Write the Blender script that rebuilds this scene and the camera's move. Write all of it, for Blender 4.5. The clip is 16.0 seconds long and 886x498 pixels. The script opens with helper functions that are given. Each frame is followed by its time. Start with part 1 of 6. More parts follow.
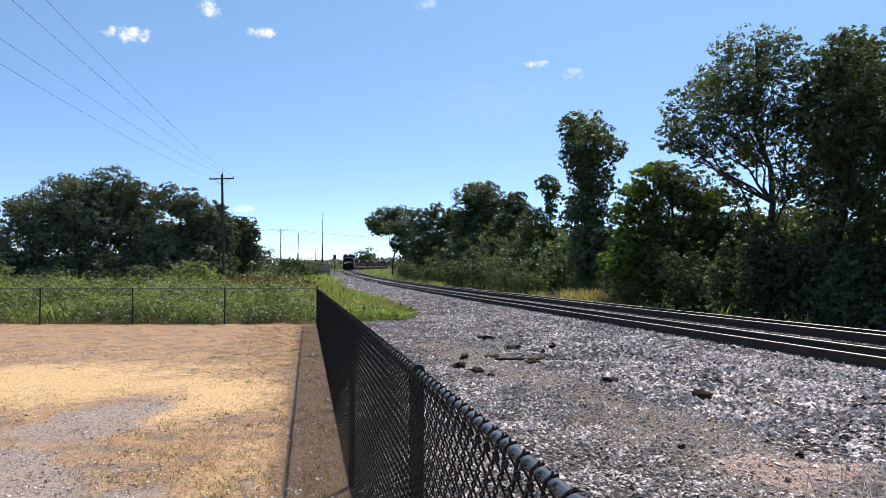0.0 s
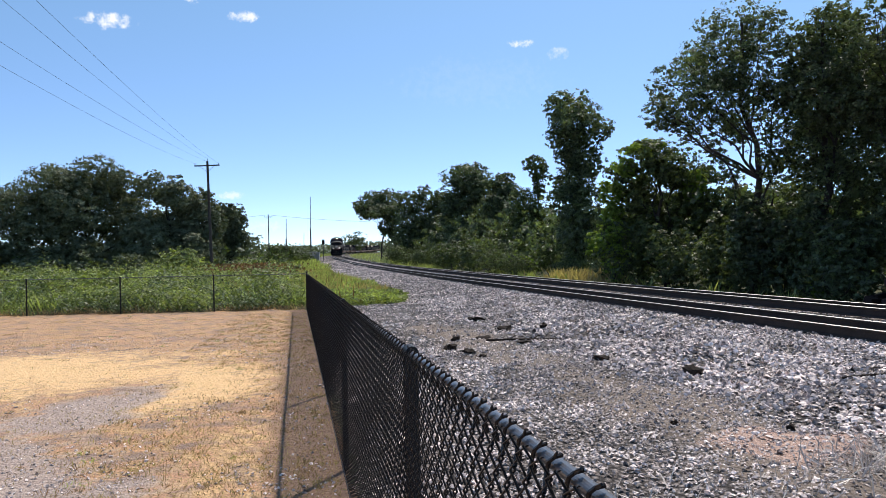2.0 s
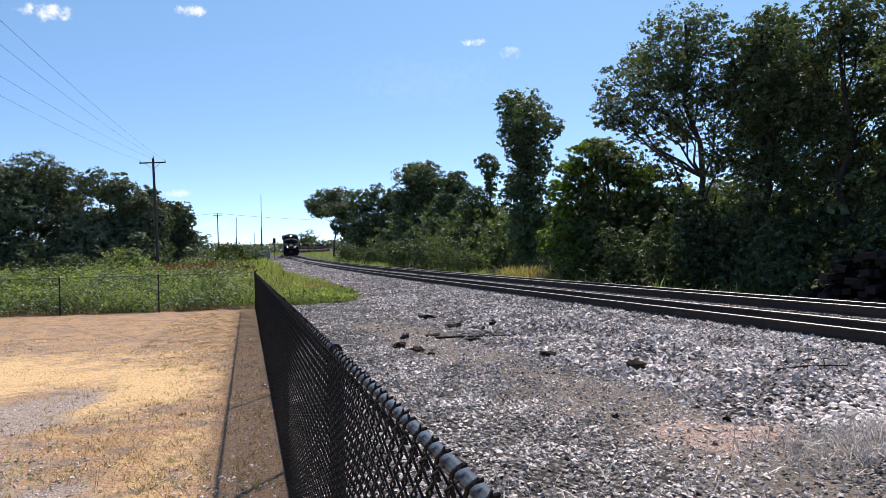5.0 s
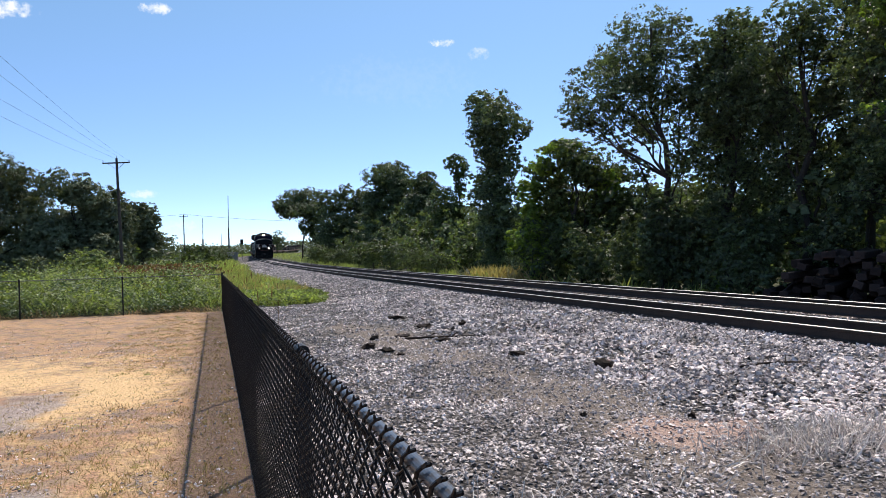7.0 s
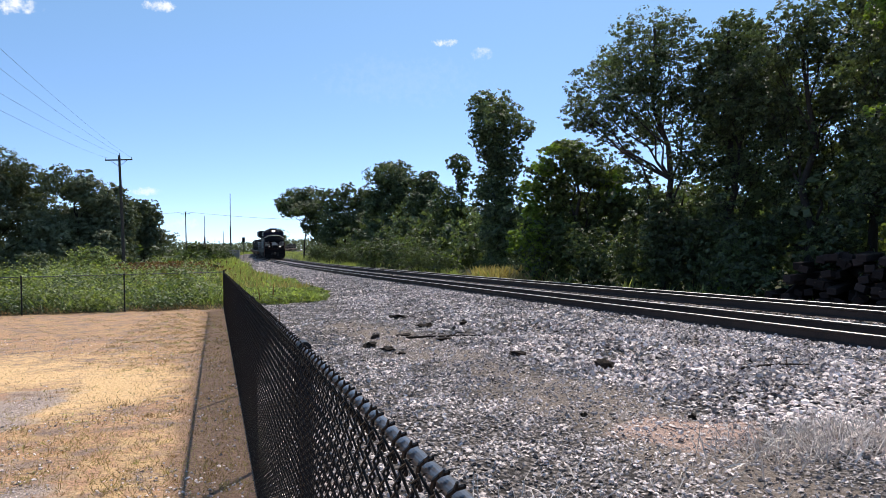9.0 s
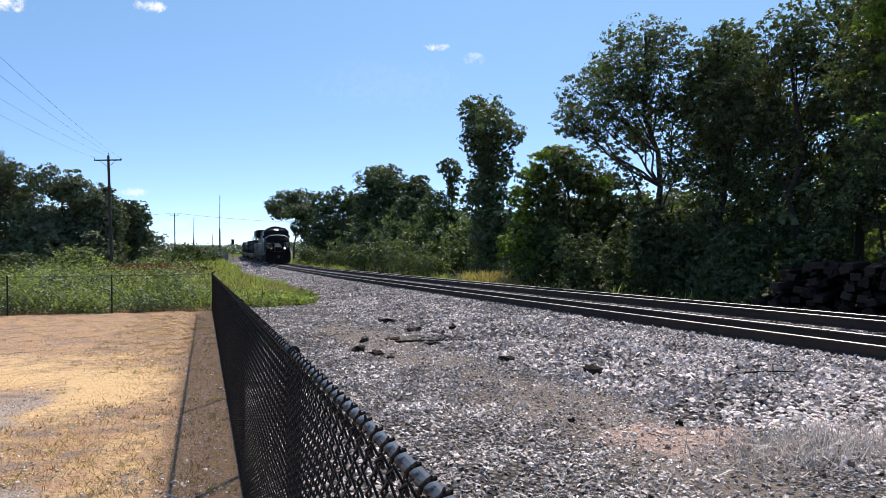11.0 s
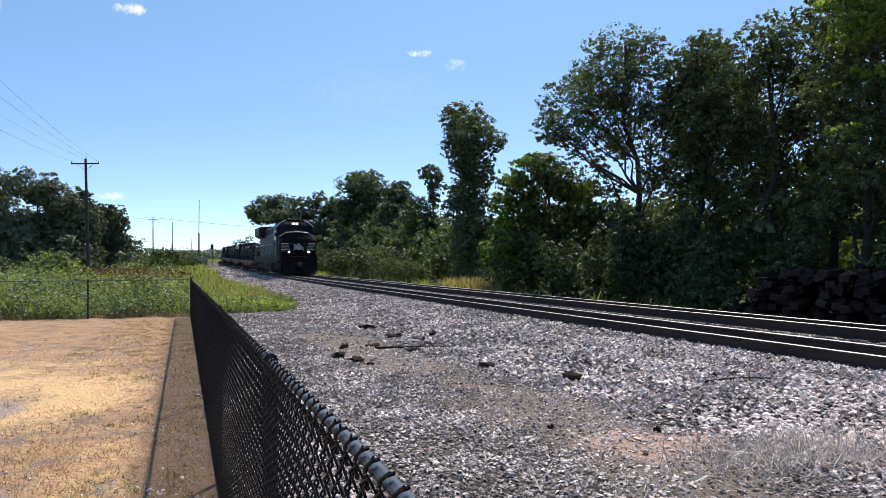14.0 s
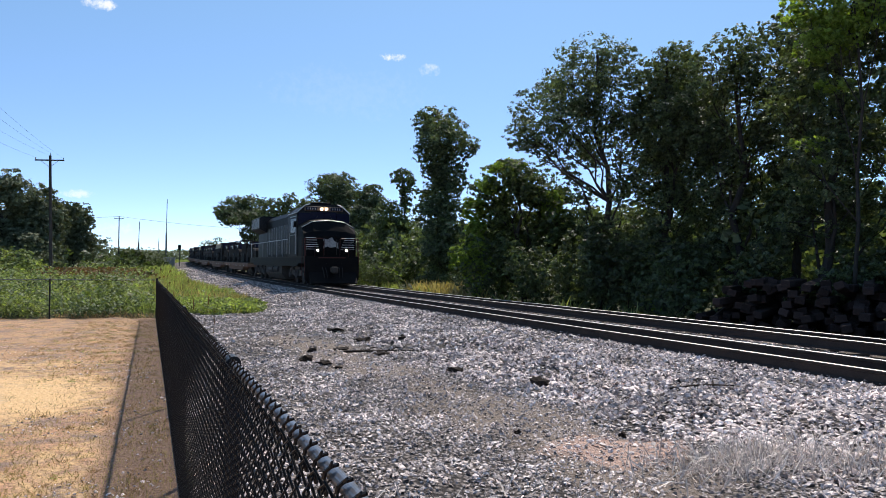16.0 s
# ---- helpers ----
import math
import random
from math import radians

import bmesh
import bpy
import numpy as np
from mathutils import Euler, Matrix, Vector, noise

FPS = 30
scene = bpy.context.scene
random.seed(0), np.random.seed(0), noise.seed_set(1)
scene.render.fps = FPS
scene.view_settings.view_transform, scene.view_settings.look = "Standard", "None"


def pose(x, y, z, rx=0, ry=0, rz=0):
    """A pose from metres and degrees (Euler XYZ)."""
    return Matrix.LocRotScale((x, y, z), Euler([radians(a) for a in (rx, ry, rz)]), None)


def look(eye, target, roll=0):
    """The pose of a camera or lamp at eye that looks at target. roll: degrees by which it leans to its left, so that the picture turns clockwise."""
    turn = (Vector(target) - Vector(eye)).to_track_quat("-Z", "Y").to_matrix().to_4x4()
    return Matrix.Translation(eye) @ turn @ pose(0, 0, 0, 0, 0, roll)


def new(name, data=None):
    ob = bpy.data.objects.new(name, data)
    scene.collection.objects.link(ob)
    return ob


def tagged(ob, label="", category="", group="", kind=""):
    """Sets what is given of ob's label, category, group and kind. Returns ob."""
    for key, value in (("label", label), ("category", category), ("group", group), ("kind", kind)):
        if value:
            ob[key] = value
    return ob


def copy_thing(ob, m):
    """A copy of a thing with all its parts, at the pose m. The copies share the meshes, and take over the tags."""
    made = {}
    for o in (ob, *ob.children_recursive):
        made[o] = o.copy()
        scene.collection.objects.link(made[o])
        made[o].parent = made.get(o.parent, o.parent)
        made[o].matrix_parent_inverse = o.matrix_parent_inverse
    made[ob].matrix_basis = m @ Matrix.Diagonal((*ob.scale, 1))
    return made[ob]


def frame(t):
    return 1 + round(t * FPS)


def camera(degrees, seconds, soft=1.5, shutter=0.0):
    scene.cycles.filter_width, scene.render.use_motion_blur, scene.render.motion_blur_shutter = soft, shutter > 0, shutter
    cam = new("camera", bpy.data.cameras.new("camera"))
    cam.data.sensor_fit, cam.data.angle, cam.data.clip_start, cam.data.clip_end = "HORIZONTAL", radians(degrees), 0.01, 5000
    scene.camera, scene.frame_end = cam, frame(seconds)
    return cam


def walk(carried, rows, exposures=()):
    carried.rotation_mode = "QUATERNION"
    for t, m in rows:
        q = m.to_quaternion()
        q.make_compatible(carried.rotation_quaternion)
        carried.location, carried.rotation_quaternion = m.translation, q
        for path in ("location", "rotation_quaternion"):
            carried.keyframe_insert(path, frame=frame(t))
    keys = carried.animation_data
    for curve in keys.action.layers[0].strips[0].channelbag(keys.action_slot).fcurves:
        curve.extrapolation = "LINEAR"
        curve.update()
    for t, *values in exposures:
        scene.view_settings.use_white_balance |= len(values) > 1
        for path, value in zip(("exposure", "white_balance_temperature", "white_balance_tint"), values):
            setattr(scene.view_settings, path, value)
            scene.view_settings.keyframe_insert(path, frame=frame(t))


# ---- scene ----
# eye height over the lot beside the fence is 1.55 m; x right, y ahead, z up
PATH = [
    (0.0, 0.000, 0.000, 1.550, 0.00, 1.50, 0.00), (0.5, -0.005, 0.009, 1.552, -0.02, 0.78, -0.03),
    (1.0, -0.010, 0.020, 1.540, 0.05, 0.18, 0.33), (1.5, -0.004, 0.030, 1.536, -0.28, -0.10, 0.78),
    (2.0, -0.008, 0.040, 1.541, -0.89, 0.09, 1.23), (2.5, 0.006, 0.036, 1.540, -1.38, 0.40, 1.65),
    (3.0, 0.054, 0.034, 1.532, -1.80, 0.36, 1.73), (3.5, 0.070, 0.045, 1.534, -2.43, 0.17, 1.58),
    (4.0, 0.070, 0.050, 1.533, -3.16, -0.03, 1.34), (4.5, 0.072, 0.055, 1.532, -3.85, -0.11, 1.37),
    (7.0, 0.081, 0.048, 1.532, -7.11, -0.17, 1.70), (7.5, 0.080, 0.050, 1.530, -7.03, -0.13, 1.61),
    (8.0, 0.081, 0.048, 1.528, -6.91, -0.14, 1.50), (8.5, 0.078, 0.045, 1.527, -6.86, -0.20, 1.34),
    (11.0, 0.077, 0.036, 1.531, -7.79, 0.13, 0.62), (11.5, 0.077, 0.033, 1.531, -8.00, 0.37, 0.55),
    (12.0, 0.079, 0.031, 1.533, -8.18, 0.46, 0.46), (12.5, 0.080, 0.029, 1.535, -8.36, 0.41, 0.51),
    (13.0, 0.080, 0.030, 1.532, -8.57, 0.39, 0.47), (13.5, 0.083, 0.032, 1.532, -8.87, 0.46, 0.50),
    (14.0, 0.084, 0.029, 1.536, -9.32, 0.60, 0.38), (14.5, 0.086, 0.028, 1.537, -9.78, 0.70, 0.28),
    (15.0, 0.088, 0.027, 1.535, -10.29, 0.75, 0.07), (15.5, 0.090, 0.026, 1.538, -10.93, 0.83, -0.25),
    (16.0, 0.094, 0.028, 1.537, -11.67, 0.96, -0.51)]
cam = camera(64.0, 16.0, soft=0.6)
walk(cam, [(t, pose(x, y, z, 90 + p, r, w)) for t, x, y, z, w, p, r in PATH])

# ---- world, sun ----
SUN_AZ, SUN_EL = radians(22.7), radians(55.0)
SKY_STRENGTH, SUN_STRENGTH = 0.195, 5.0
scene.view_settings.exposure = 0.0


def make_world():
    world = bpy.data.worlds.new("sky")
    scene.world = world
    world.use_nodes = True
    nt = world.node_tree
    nt.nodes.clear()
    out = nt.nodes.new("ShaderNodeOutputWorld")
    bg = nt.nodes.new("ShaderNodeBackground")
    sky = nt.nodes.new("ShaderNodeTexSky")
    sky.sky_type, sky.sun_disc = "NISHITA", False
    sky.sun_elevation, sky.sun_rotation = SUN_EL, SUN_AZ
    sky.altitude, sky.air_density, sky.dust_density, sky.ozone_density = 1500, 0.62, 0.5, 2.2
    bg.inputs["Strength"].default_value = SKY_STRENGTH
    nt.links.new(bg.outputs[0], out.inputs[0])
    # small fair-weather clouds: azimuth and elevation in degrees, half sizes, strength
    clouds = [(-24.1, 16.9, 1.8, 0.6, 1.0), (-18.3, 19.3, 0.9, 0.7, 0.9), (-14.4, 17.9, 1.2, 0.45, 0.9), (7.5, 16.05, 1.0, 0.36, 1.0),
              (10.4, 15.1, 0.9, 0.5, 0.5), (-15.6, 4.6, 1.1, 0.35, 0.6), (-1.3, 20.6, 1.2, 0.5, 0.35), (-13.2, 2.2, 1.3, 0.5, 0.35),
              (-26.5, 19.7, 2.4, 0.5, 0.6), (-29.2, 4.1, 1.2, 0.5, 0.4), (4.0, 13.3, 7.0, 2.2, 0.05)]
    coord = nt.nodes.new("ShaderNodeTexCoord")
    grain = nt.nodes.new("ShaderNodeTexNoise")
    grain.inputs["Scale"].default_value, grain.inputs["Detail"].default_value, grain.inputs["Roughness"].default_value = 95, 7, 0.65
    nt.links.new(coord.outputs["Generated"], grain.inputs["Vector"])
    total = None

    def op(kind, a, b):
        n = nt.nodes.new("ShaderNodeMath")
        n.operation = kind
        for i, v in enumerate((a, b)):
            if isinstance(v, (int, float)):
                n.inputs[i].default_value = v
            else:
                nt.links.new(v, n.inputs[i])
        return n.outputs[0]

    for az, el, wa, we, k in clouds:
        a, e = radians(az), radians(el)
        right = Vector((math.cos(a), -math.sin(a), 0))
        up = Vector((-math.sin(e) * math.sin(a), -math.sin(e) * math.cos(a), math.cos(e)))
        sums = []
        for axis, half in ((right, wa), (up, we)):
            dot = nt.nodes.new("ShaderNodeVectorMath")
            dot.operation = "DOT_PRODUCT"
            nt.links.new(coord.outputs["Generated"], dot.inputs[0])
            dot.inputs[1].default_value = axis / radians(half)
            sums.append(op("POWER", op("ABSOLUTE", dot.outputs["Value"], 0), 2))
        ahead = nt.nodes.new("ShaderNodeVectorMath")
        ahead.operation = "DOT_PRODUCT"
        nt.links.new(coord.outputs["Generated"], ahead.inputs[0])
        ahead.inputs[1].default_value = (math.sin(a), math.cos(a), 0)
        r2 = op("ADD", sums[0], sums[1])
        edge = op("ADD", op("SUBTRACT", 0.75, r2), op("MULTIPLY", op("SUBTRACT", grain.outputs["Fac"], 0.5), 4.2))
        soft = nt.nodes.new("ShaderNodeMapRange")
        soft.interpolation_type = "SMOOTHSTEP"
        nt.links.new(edge, soft.inputs["Value"])
        soft.inputs["From Min"].default_value, soft.inputs["From Max"].default_value = -0.3, 1.3
        soft.inputs["To Max"].default_value = k
        fac = op("MULTIPLY", soft.outputs[0], op("GREATER_THAN", ahead.outputs["Value"], 0))
        total = fac if total is None else op("MAXIMUM", total, fac)
    mix = nt.nodes.new("ShaderNodeMix")
    mix.data_type = "RGBA"
    nt.links.new(total, mix.inputs[0])
    deep = nt.nodes.new("ShaderNodeVectorMath")
    deep.operation = "MULTIPLY"
    height = nt.nodes.new("ShaderNodeSeparateXYZ")
    nt.links.new(coord.outputs["Generated"], height.inputs[0])
    rise = nt.nodes.new("ShaderNodeMapRange")
    rise.interpolation_type = "SMOOTHSTEP"
    rise.inputs["From Max"].default_value = 0.45
    nt.links.new(height.outputs["Z"], rise.inputs["Value"])
    haze = nt.nodes.new("ShaderNodeMix")
    haze.data_type = "RGBA"
    haze.inputs[6].default_value, haze.inputs[7].default_value = (0.80, 0.84, 0.92, 1), (1.10, 1.24, 1.12, 1)
    nt.links.new(rise.outputs[0], haze.inputs[0])
    nt.links.new(haze.outputs[2], deep.inputs[1])
    nt.links.new(sky.outputs[0], deep.inputs[0])
    nt.links.new(deep.outputs[0], mix.inputs[6])
    mix.inputs[7].default_value = (5.6, 5.7, 5.8, 1)
    nt.links.new(mix.outputs[2], bg.inputs["Color"])


make_world()
sun = new("sun", bpy.data.lights.new("sun", "SUN"))
sun.data.energy, sun.data.angle, sun.data.color = SUN_STRENGTH, radians(0.55), (1.0, 0.92, 0.82)
sun.matrix_world = look(Vector((math.sin(SUN_AZ) * math.cos(SUN_EL), math.cos(SUN_AZ) * math.cos(SUN_EL), math.sin(SUN_EL))) * 100, (0, 0, 0))


# ---- materials ----
def shader(name, base, rough=0.6, metal=0.0, spread=0.25, scale=8.0, fine=60.0, bump=0.0, bump_scale=60.0, translucent=0.0, tint=None, coords="Object", emit=None, per="island", spec=0.5, stain=None):
    """A surface with colour varied at two scales, bump and, for leaves, light passing through."""
    m = bpy.data.materials.new(name)
    m.use_nodes = True
    nt = m.node_tree
    bsdf = nt.nodes["Principled BSDF"]
    bsdf.inputs["Roughness"].default_value, bsdf.inputs["Metallic"].default_value = rough, metal
    bsdf.inputs["Specular IOR Level"].default_value = spec
    co = nt.nodes.new("ShaderNodeTexCoord")
    a, b = nt.nodes.new("ShaderNodeTexNoise"), nt.nodes.new("ShaderNodeTexNoise")
    for n, s in ((a, scale), (b, fine)):
        n.inputs["Scale"].default_value, n.inputs["Detail"].default_value = s, 5
        nt.links.new(co.outputs[coords], n.inputs["Vector"])
    add = nt.nodes.new("ShaderNodeMath")
    add.operation = "ADD"
    nt.links.new(a.outputs["Fac"], add.inputs[0])
    nt.links.new(b.outputs["Fac"], add.inputs[1])
    ramp = nt.nodes.new("ShaderNodeMapRange")
    ramp.inputs["From Min"].default_value, ramp.inputs["From Max"].default_value = 0.7, 1.3
    ramp.inputs["To Min"].default_value, ramp.inputs["To Max"].default_value = 1 - spread, 1 + spread
    nt.links.new(add.outputs[0], ramp.inputs["Value"])
    value = ramp.outputs[0]
    if per:
        src = nt.nodes.new("ShaderNodeNewGeometry") if per == "island" else nt.nodes.new("ShaderNodeObjectInfo")
        rnd = nt.nodes.new("ShaderNodeMapRange")
        nt.links.new(src.outputs["Random Per Island" if per == "island" else "Random"], rnd.inputs["Value"])
        rnd.inputs["To Min"].default_value, rnd.inputs["To Max"].default_value = 1 - spread * 1.3, 1 + spread * 1.3
        mul = nt.nodes.new("ShaderNodeMath")
        mul.operation = "MULTIPLY"
        nt.links.new(value, mul.inputs[0])
        nt.links.new(rnd.outputs[0], mul.inputs[1])
        value = mul.outputs[0]
    two = nt.nodes.new("ShaderNodeMix")
    two.data_type = "RGBA"
    two.inputs[6].default_value = (*base, 1)
    two.inputs[7].default_value = (*(tint or base), 1)
    nt.links.new(a.outputs["Fac"], two.inputs[0])
    if stain:
        big = nt.nodes.new("ShaderNodeMapRange")
        big.inputs["From Min"].default_value, big.inputs["From Max"].default_value = 0.45, 0.62
        nt.links.new(a.outputs["Fac"], big.inputs["Value"])
        nt.links.new(big.outputs[0], two.inputs[0])
    vec = nt.nodes.new("ShaderNodeVectorMath")
    vec.operation = "SCALE"
    nt.links.new(two.outputs[2], vec.inputs[0])
    nt.links.new(value, vec.inputs["Scale"])
    nt.links.new(vec.outputs[0], bsdf.inputs["Base Color"])
    if bump:
        c = nt.nodes.new("ShaderNodeTexNoise")
        c.inputs["Scale"].default_value, c.inputs["Detail"].default_value = bump_scale, 4
        nt.links.new(co.outputs[coords], c.inputs["Vector"])
        bp = nt.nodes.new("ShaderNodeBump")
        bp.inputs["Strength"].default_value, bp.inputs["Distance"].default_value = bump, 0.02
        nt.links.new(c.outputs["Fac"], bp.inputs["Height"])
        nt.links.new(bp.outputs[0], bsdf.inputs["Normal"])
    if emit:
        bsdf.inputs["Emission Color"].default_value, bsdf.inputs["Emission Strength"].default_value = (*emit[:3], 1), emit[3]
    if translucent:
        tr = nt.nodes.new("ShaderNodeBsdfTranslucent")
        warm = nt.nodes.new("ShaderNodeVectorMath")
        warm.operation = "MULTIPLY"
        warm.inputs[1].default_value = (1.3, 1.35, 0.5)
        nt.links.new(vec.outputs[0], warm.inputs[0])
        nt.links.new(warm.outputs[0], tr.inputs["Color"])
        ms = nt.nodes.new("ShaderNodeMixShader")
        ms.inputs[0].default_value = translucent
        nt.links.new(bsdf.outputs[0], ms.inputs[1])
        nt.links.new(tr.outputs[0], ms.inputs[2])
        nt.links.new(ms.outputs[0], nt.nodes["Material Output"].inputs["Surface"])
    return m


M = {
    "leaf_dark": shader("leaf_dark", (0.088, 0.110, 0.064), 0.5, spec=0.4, spread=0.45, scale=0.5, fine=3, translucent=0.38, tint=(0.110, 0.145, 0.072)),
    "leaf_mid": shader("leaf_mid", (0.066, 0.090, 0.038), 0.5, spec=0.45, spread=0.45, scale=0.5, fine=3, translucent=0.36, tint=(0.096, 0.130, 0.048)),
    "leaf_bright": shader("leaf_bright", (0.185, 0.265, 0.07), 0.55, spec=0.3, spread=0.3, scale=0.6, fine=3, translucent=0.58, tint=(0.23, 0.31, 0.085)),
    "leaf_oak": shader("leaf_oak", (0.130, 0.148, 0.096), 0.6, spec=0.25, spread=0.2, scale=0.4, fine=3, translucent=0.18, tint=(0.165, 0.190, 0.108)),
    "weed": shader("weed", (0.190, 0.235, 0.100), 0.5, spec=0.4, spread=0.45, scale=0.35, fine=2.5, translucent=0.42, tint=(0.265, 0.31, 0.115)),
    "leaf_vine": shader("leaf_vine", (0.085, 0.125, 0.055), 0.5, spec=0.4, spread=0.4, scale=0.4, fine=3, translucent=0.3, tint=(0.125, 0.165, 0.07)),
    "weed_yellow": shader("weed_yellow", (0.22, 0.30, 0.10), 0.55, spread=0.35, scale=0.5, fine=3, translucent=0.45, tint=(0.42, 0.42, 0.20)),
    "dry_grass": shader("dry_grass", (0.36, 0.29, 0.16), 0.8, spread=0.3, scale=1.0, fine=6, translucent=0.35, tint=(0.40, 0.31, 0.16)),
    "brown_grass": shader("brown_grass", (0.38, 0.235, 0.10), 0.85, spread=0.35, scale=1.0, fine=6, tint=(0.50, 0.33, 0.14)),
    "grey_straw": shader("grey_straw", (0.62, 0.55, 0.50), 0.8, spread=0.3, scale=1.0, fine=6, tint=(0.70, 0.62, 0.56)),
    "rust_weed": shader("rust_weed", (0.16, 0.085, 0.035), 0.7, spread=0.3, scale=1.0, fine=4, translucent=0.2),
    "bark": shader("bark", (0.036, 0.030, 0.025), 0.9, spread=0.35, scale=3, fine=25, bump=0.6, bump_scale=18, per=None),
    "stone": shader("stone", (0.52, 0.437, 0.404), 0.72, spread=0.55, scale=0.8, fine=40, tint=(0.62, 0.53, 0.50), spec=0.4),
    "steel": shader("steel", (0.42, 0.405, 0.40), 0.5, 1.0, spread=0.1, scale=3, fine=40, per=None),
    "rail_rust": shader("rail_rust", (0.044, 0.034, 0.030), 0.85, 0.0, spec=0.25, spread=0.25, scale=4, fine=40, bump=0.2, per=None),
    "tie": shader("tie", (0.085, 0.068, 0.055), 0.9, spread=0.3, scale=4, fine=40, bump=0.4, bump_scale=30, per="object"),
    "old_tie": shader("old_tie", (0.036, 0.024, 0.022), 0.95, spec=0.25, spread=0.35, scale=3, fine=30, bump=0.5, bump_scale=25, per="object"),
    "black_vinyl": shader("black_vinyl", (0.012, 0.011, 0.012), 0.5, spread=0.15, scale=6, fine=60, per=None, spec=0.3),
    "rail_paint": shader("rail_paint", (0.085, 0.082, 0.088), 0.30, spread=0.25, scale=6, fine=90, bump=0.02, spec=1.0, per=None),
    "pole_wood": shader("pole_wood", (0.065, 0.050, 0.040), 0.9, spread=0.3, scale=2, fine=20, bump=0.4, per=None),
    "glass_dark": shader("glass_dark", (0.016, 0.016, 0.034), 0.22, spread=0.05, per=None, spec=0.06),
    "maroon": shader("maroon", (0.060, 0.012, 0.010), 0.5, spread=0.25, scale=2, fine=18, per=None, spec=0.3),
    "loco_black": shader("loco_black", (0.005, 0.005, 0.006), 0.55, spread=0.3, scale=1.2, fine=18, per=None, tint=(0.008, 0.007, 0.007), spec=0.1),
    "loco_grime": shader("loco_grime", (0.022, 0.019, 0.018), 0.8, spread=0.35, scale=2, fine=18, per=None, tint=(0.065, 0.055, 0.048)),
    "loco_side": shader("loco_side", (0.014, 0.014, 0.016), 0.5, spread=0.5, scale=1.5, fine=12, per=None, tint=(0.026, 0.025, 0.025), spec=0.16, bump=0.08, bump_scale=4),
    # pale grey of rails, bars and emblem, also paints the door-edge reflections
    "pale_grey": shader("pale_grey", (0.33, 0.325, 0.32), 0.5, spread=0.4, scale=2, fine=14, per=None),
    "board_brown": shader("board_brown", (0.10, 0.062, 0.042), 0.6, spread=0.25, scale=3, fine=18, per=None),
    "loco_white": shader("loco_white", (0.70, 0.69, 0.68), 0.45, spread=0.15, scale=2, fine=18, per=None),
    "lamp": shader("lamp", (0.9, 0.85, 0.7), 0.3, per=None, emit=(1.0, 0.88, 0.66, 60.0)),
    "deck": shader("deck", (0.17, 0.105, 0.075), 0.85, spread=0.3, scale=1.5, fine=15, per=None, tint=(0.21, 0.13, 0.09)),
    "olive": shader("olive", (0.026, 0.021, 0.018), 0.85, spec=0.12, spread=0.2, scale=1.5, fine=12, per=None),
    "tan": shader("tan", (0.42, 0.34, 0.22), 0.7, spread=0.12, scale=1.5, fine=12, per=None),
    "rubber": shader("rubber", (0.02, 0.02, 0.02), 0.85, spread=0.2, per=None),
    "alu": shader("alu", (0.45, 0.46, 0.47), 0.5, 0.6, spread=0.12, scale=2, fine=20, per=None),
    "brick": shader("brick", (0.22, 0.085, 0.06), 0.9, spread=0.2, scale=2, fine=12, per=None),
    "pale_panel": shader("pale_panel", (0.50, 0.50, 0.49), 0.5, spread=0.2, scale=2, fine=16, per=None),
    "cabinet_grey": shader("cabinet_grey", (0.26, 0.265, 0.26), 0.6, spread=0.15, scale=2, fine=16, per=None),
    "charred": shader("charred", (0.030, 0.023, 0.019), 0.95, spread=0.4, scale=8, fine=40, bump=0.6, bump_scale=30, per=None, spec=0.1),
    "wire": shader("wire", (0.05, 0.05, 0.055), 0.6, per=None),
}


# ---- building helpers ----
def part(name, bm, material, parent=None, label=""):
    """Links a bmesh as one mesh object, under a thing or part if given."""
    me = bpy.data.meshes.new(name)
    bm.to_mesh(me)
    bm.free()
    return link_part(name, me, material, parent, label)


def link_part(name, me, material, parent=None, label=""):
    if not me.materials:
        me.materials.append(M[material] if isinstance(material, str) else material)
    ob = new(name, me)
    if parent is not None:
        ob.parent = parent
    if label:
        ob["label"] = label
    return ob


def array_mesh(name, verts, faces, smooth=False):
    """A mesh from numpy arrays; faces is an (n, k) array of equal-sided faces."""
    me = bpy.data.meshes.new(name)
    v, fa = np.asarray(verts, dtype=np.float32), np.asarray(faces, dtype=np.int32)
    me.vertices.add(len(v))
    me.vertices.foreach_set("co", v.ravel())
    k = fa.shape[1]
    me.loops.add(fa.size)
    me.loops.foreach_set("vertex_index", fa.ravel())
    me.polygons.add(len(fa))
    me.polygons.foreach_set("loop_start", np.arange(0, fa.size, k, dtype=np.int32))
    me.polygons.foreach_set("use_smooth", np.full(len(fa), smooth))
    me.update(calc_edges=True)
    return me


def box(bm, cx, cy, cz, sx, sy, sz, bevel=0.0, rot=None):
    r = bmesh.ops.create_cube(bm, size=1.0)
    vs = r["verts"]
    bmesh.ops.scale(bm, vec=(sx, sy, sz), verts=vs)
    if bevel:
        es = list({e for v in vs for e in v.link_edges})
        out = bmesh.ops.bevel(bm, geom=es, offset=bevel, segments=2, affect="EDGES", profile=0.5)
        vs = list({v for f in out["faces"] for v in f.verts} | {v for v in vs if v.is_valid})
    if rot is not None:
        bmesh.ops.rotate(bm, cent=(0, 0, 0), matrix=rot.to_3x3(), verts=vs)
    bmesh.ops.translate(bm, vec=(cx, cy, cz), verts=vs)
    return vs


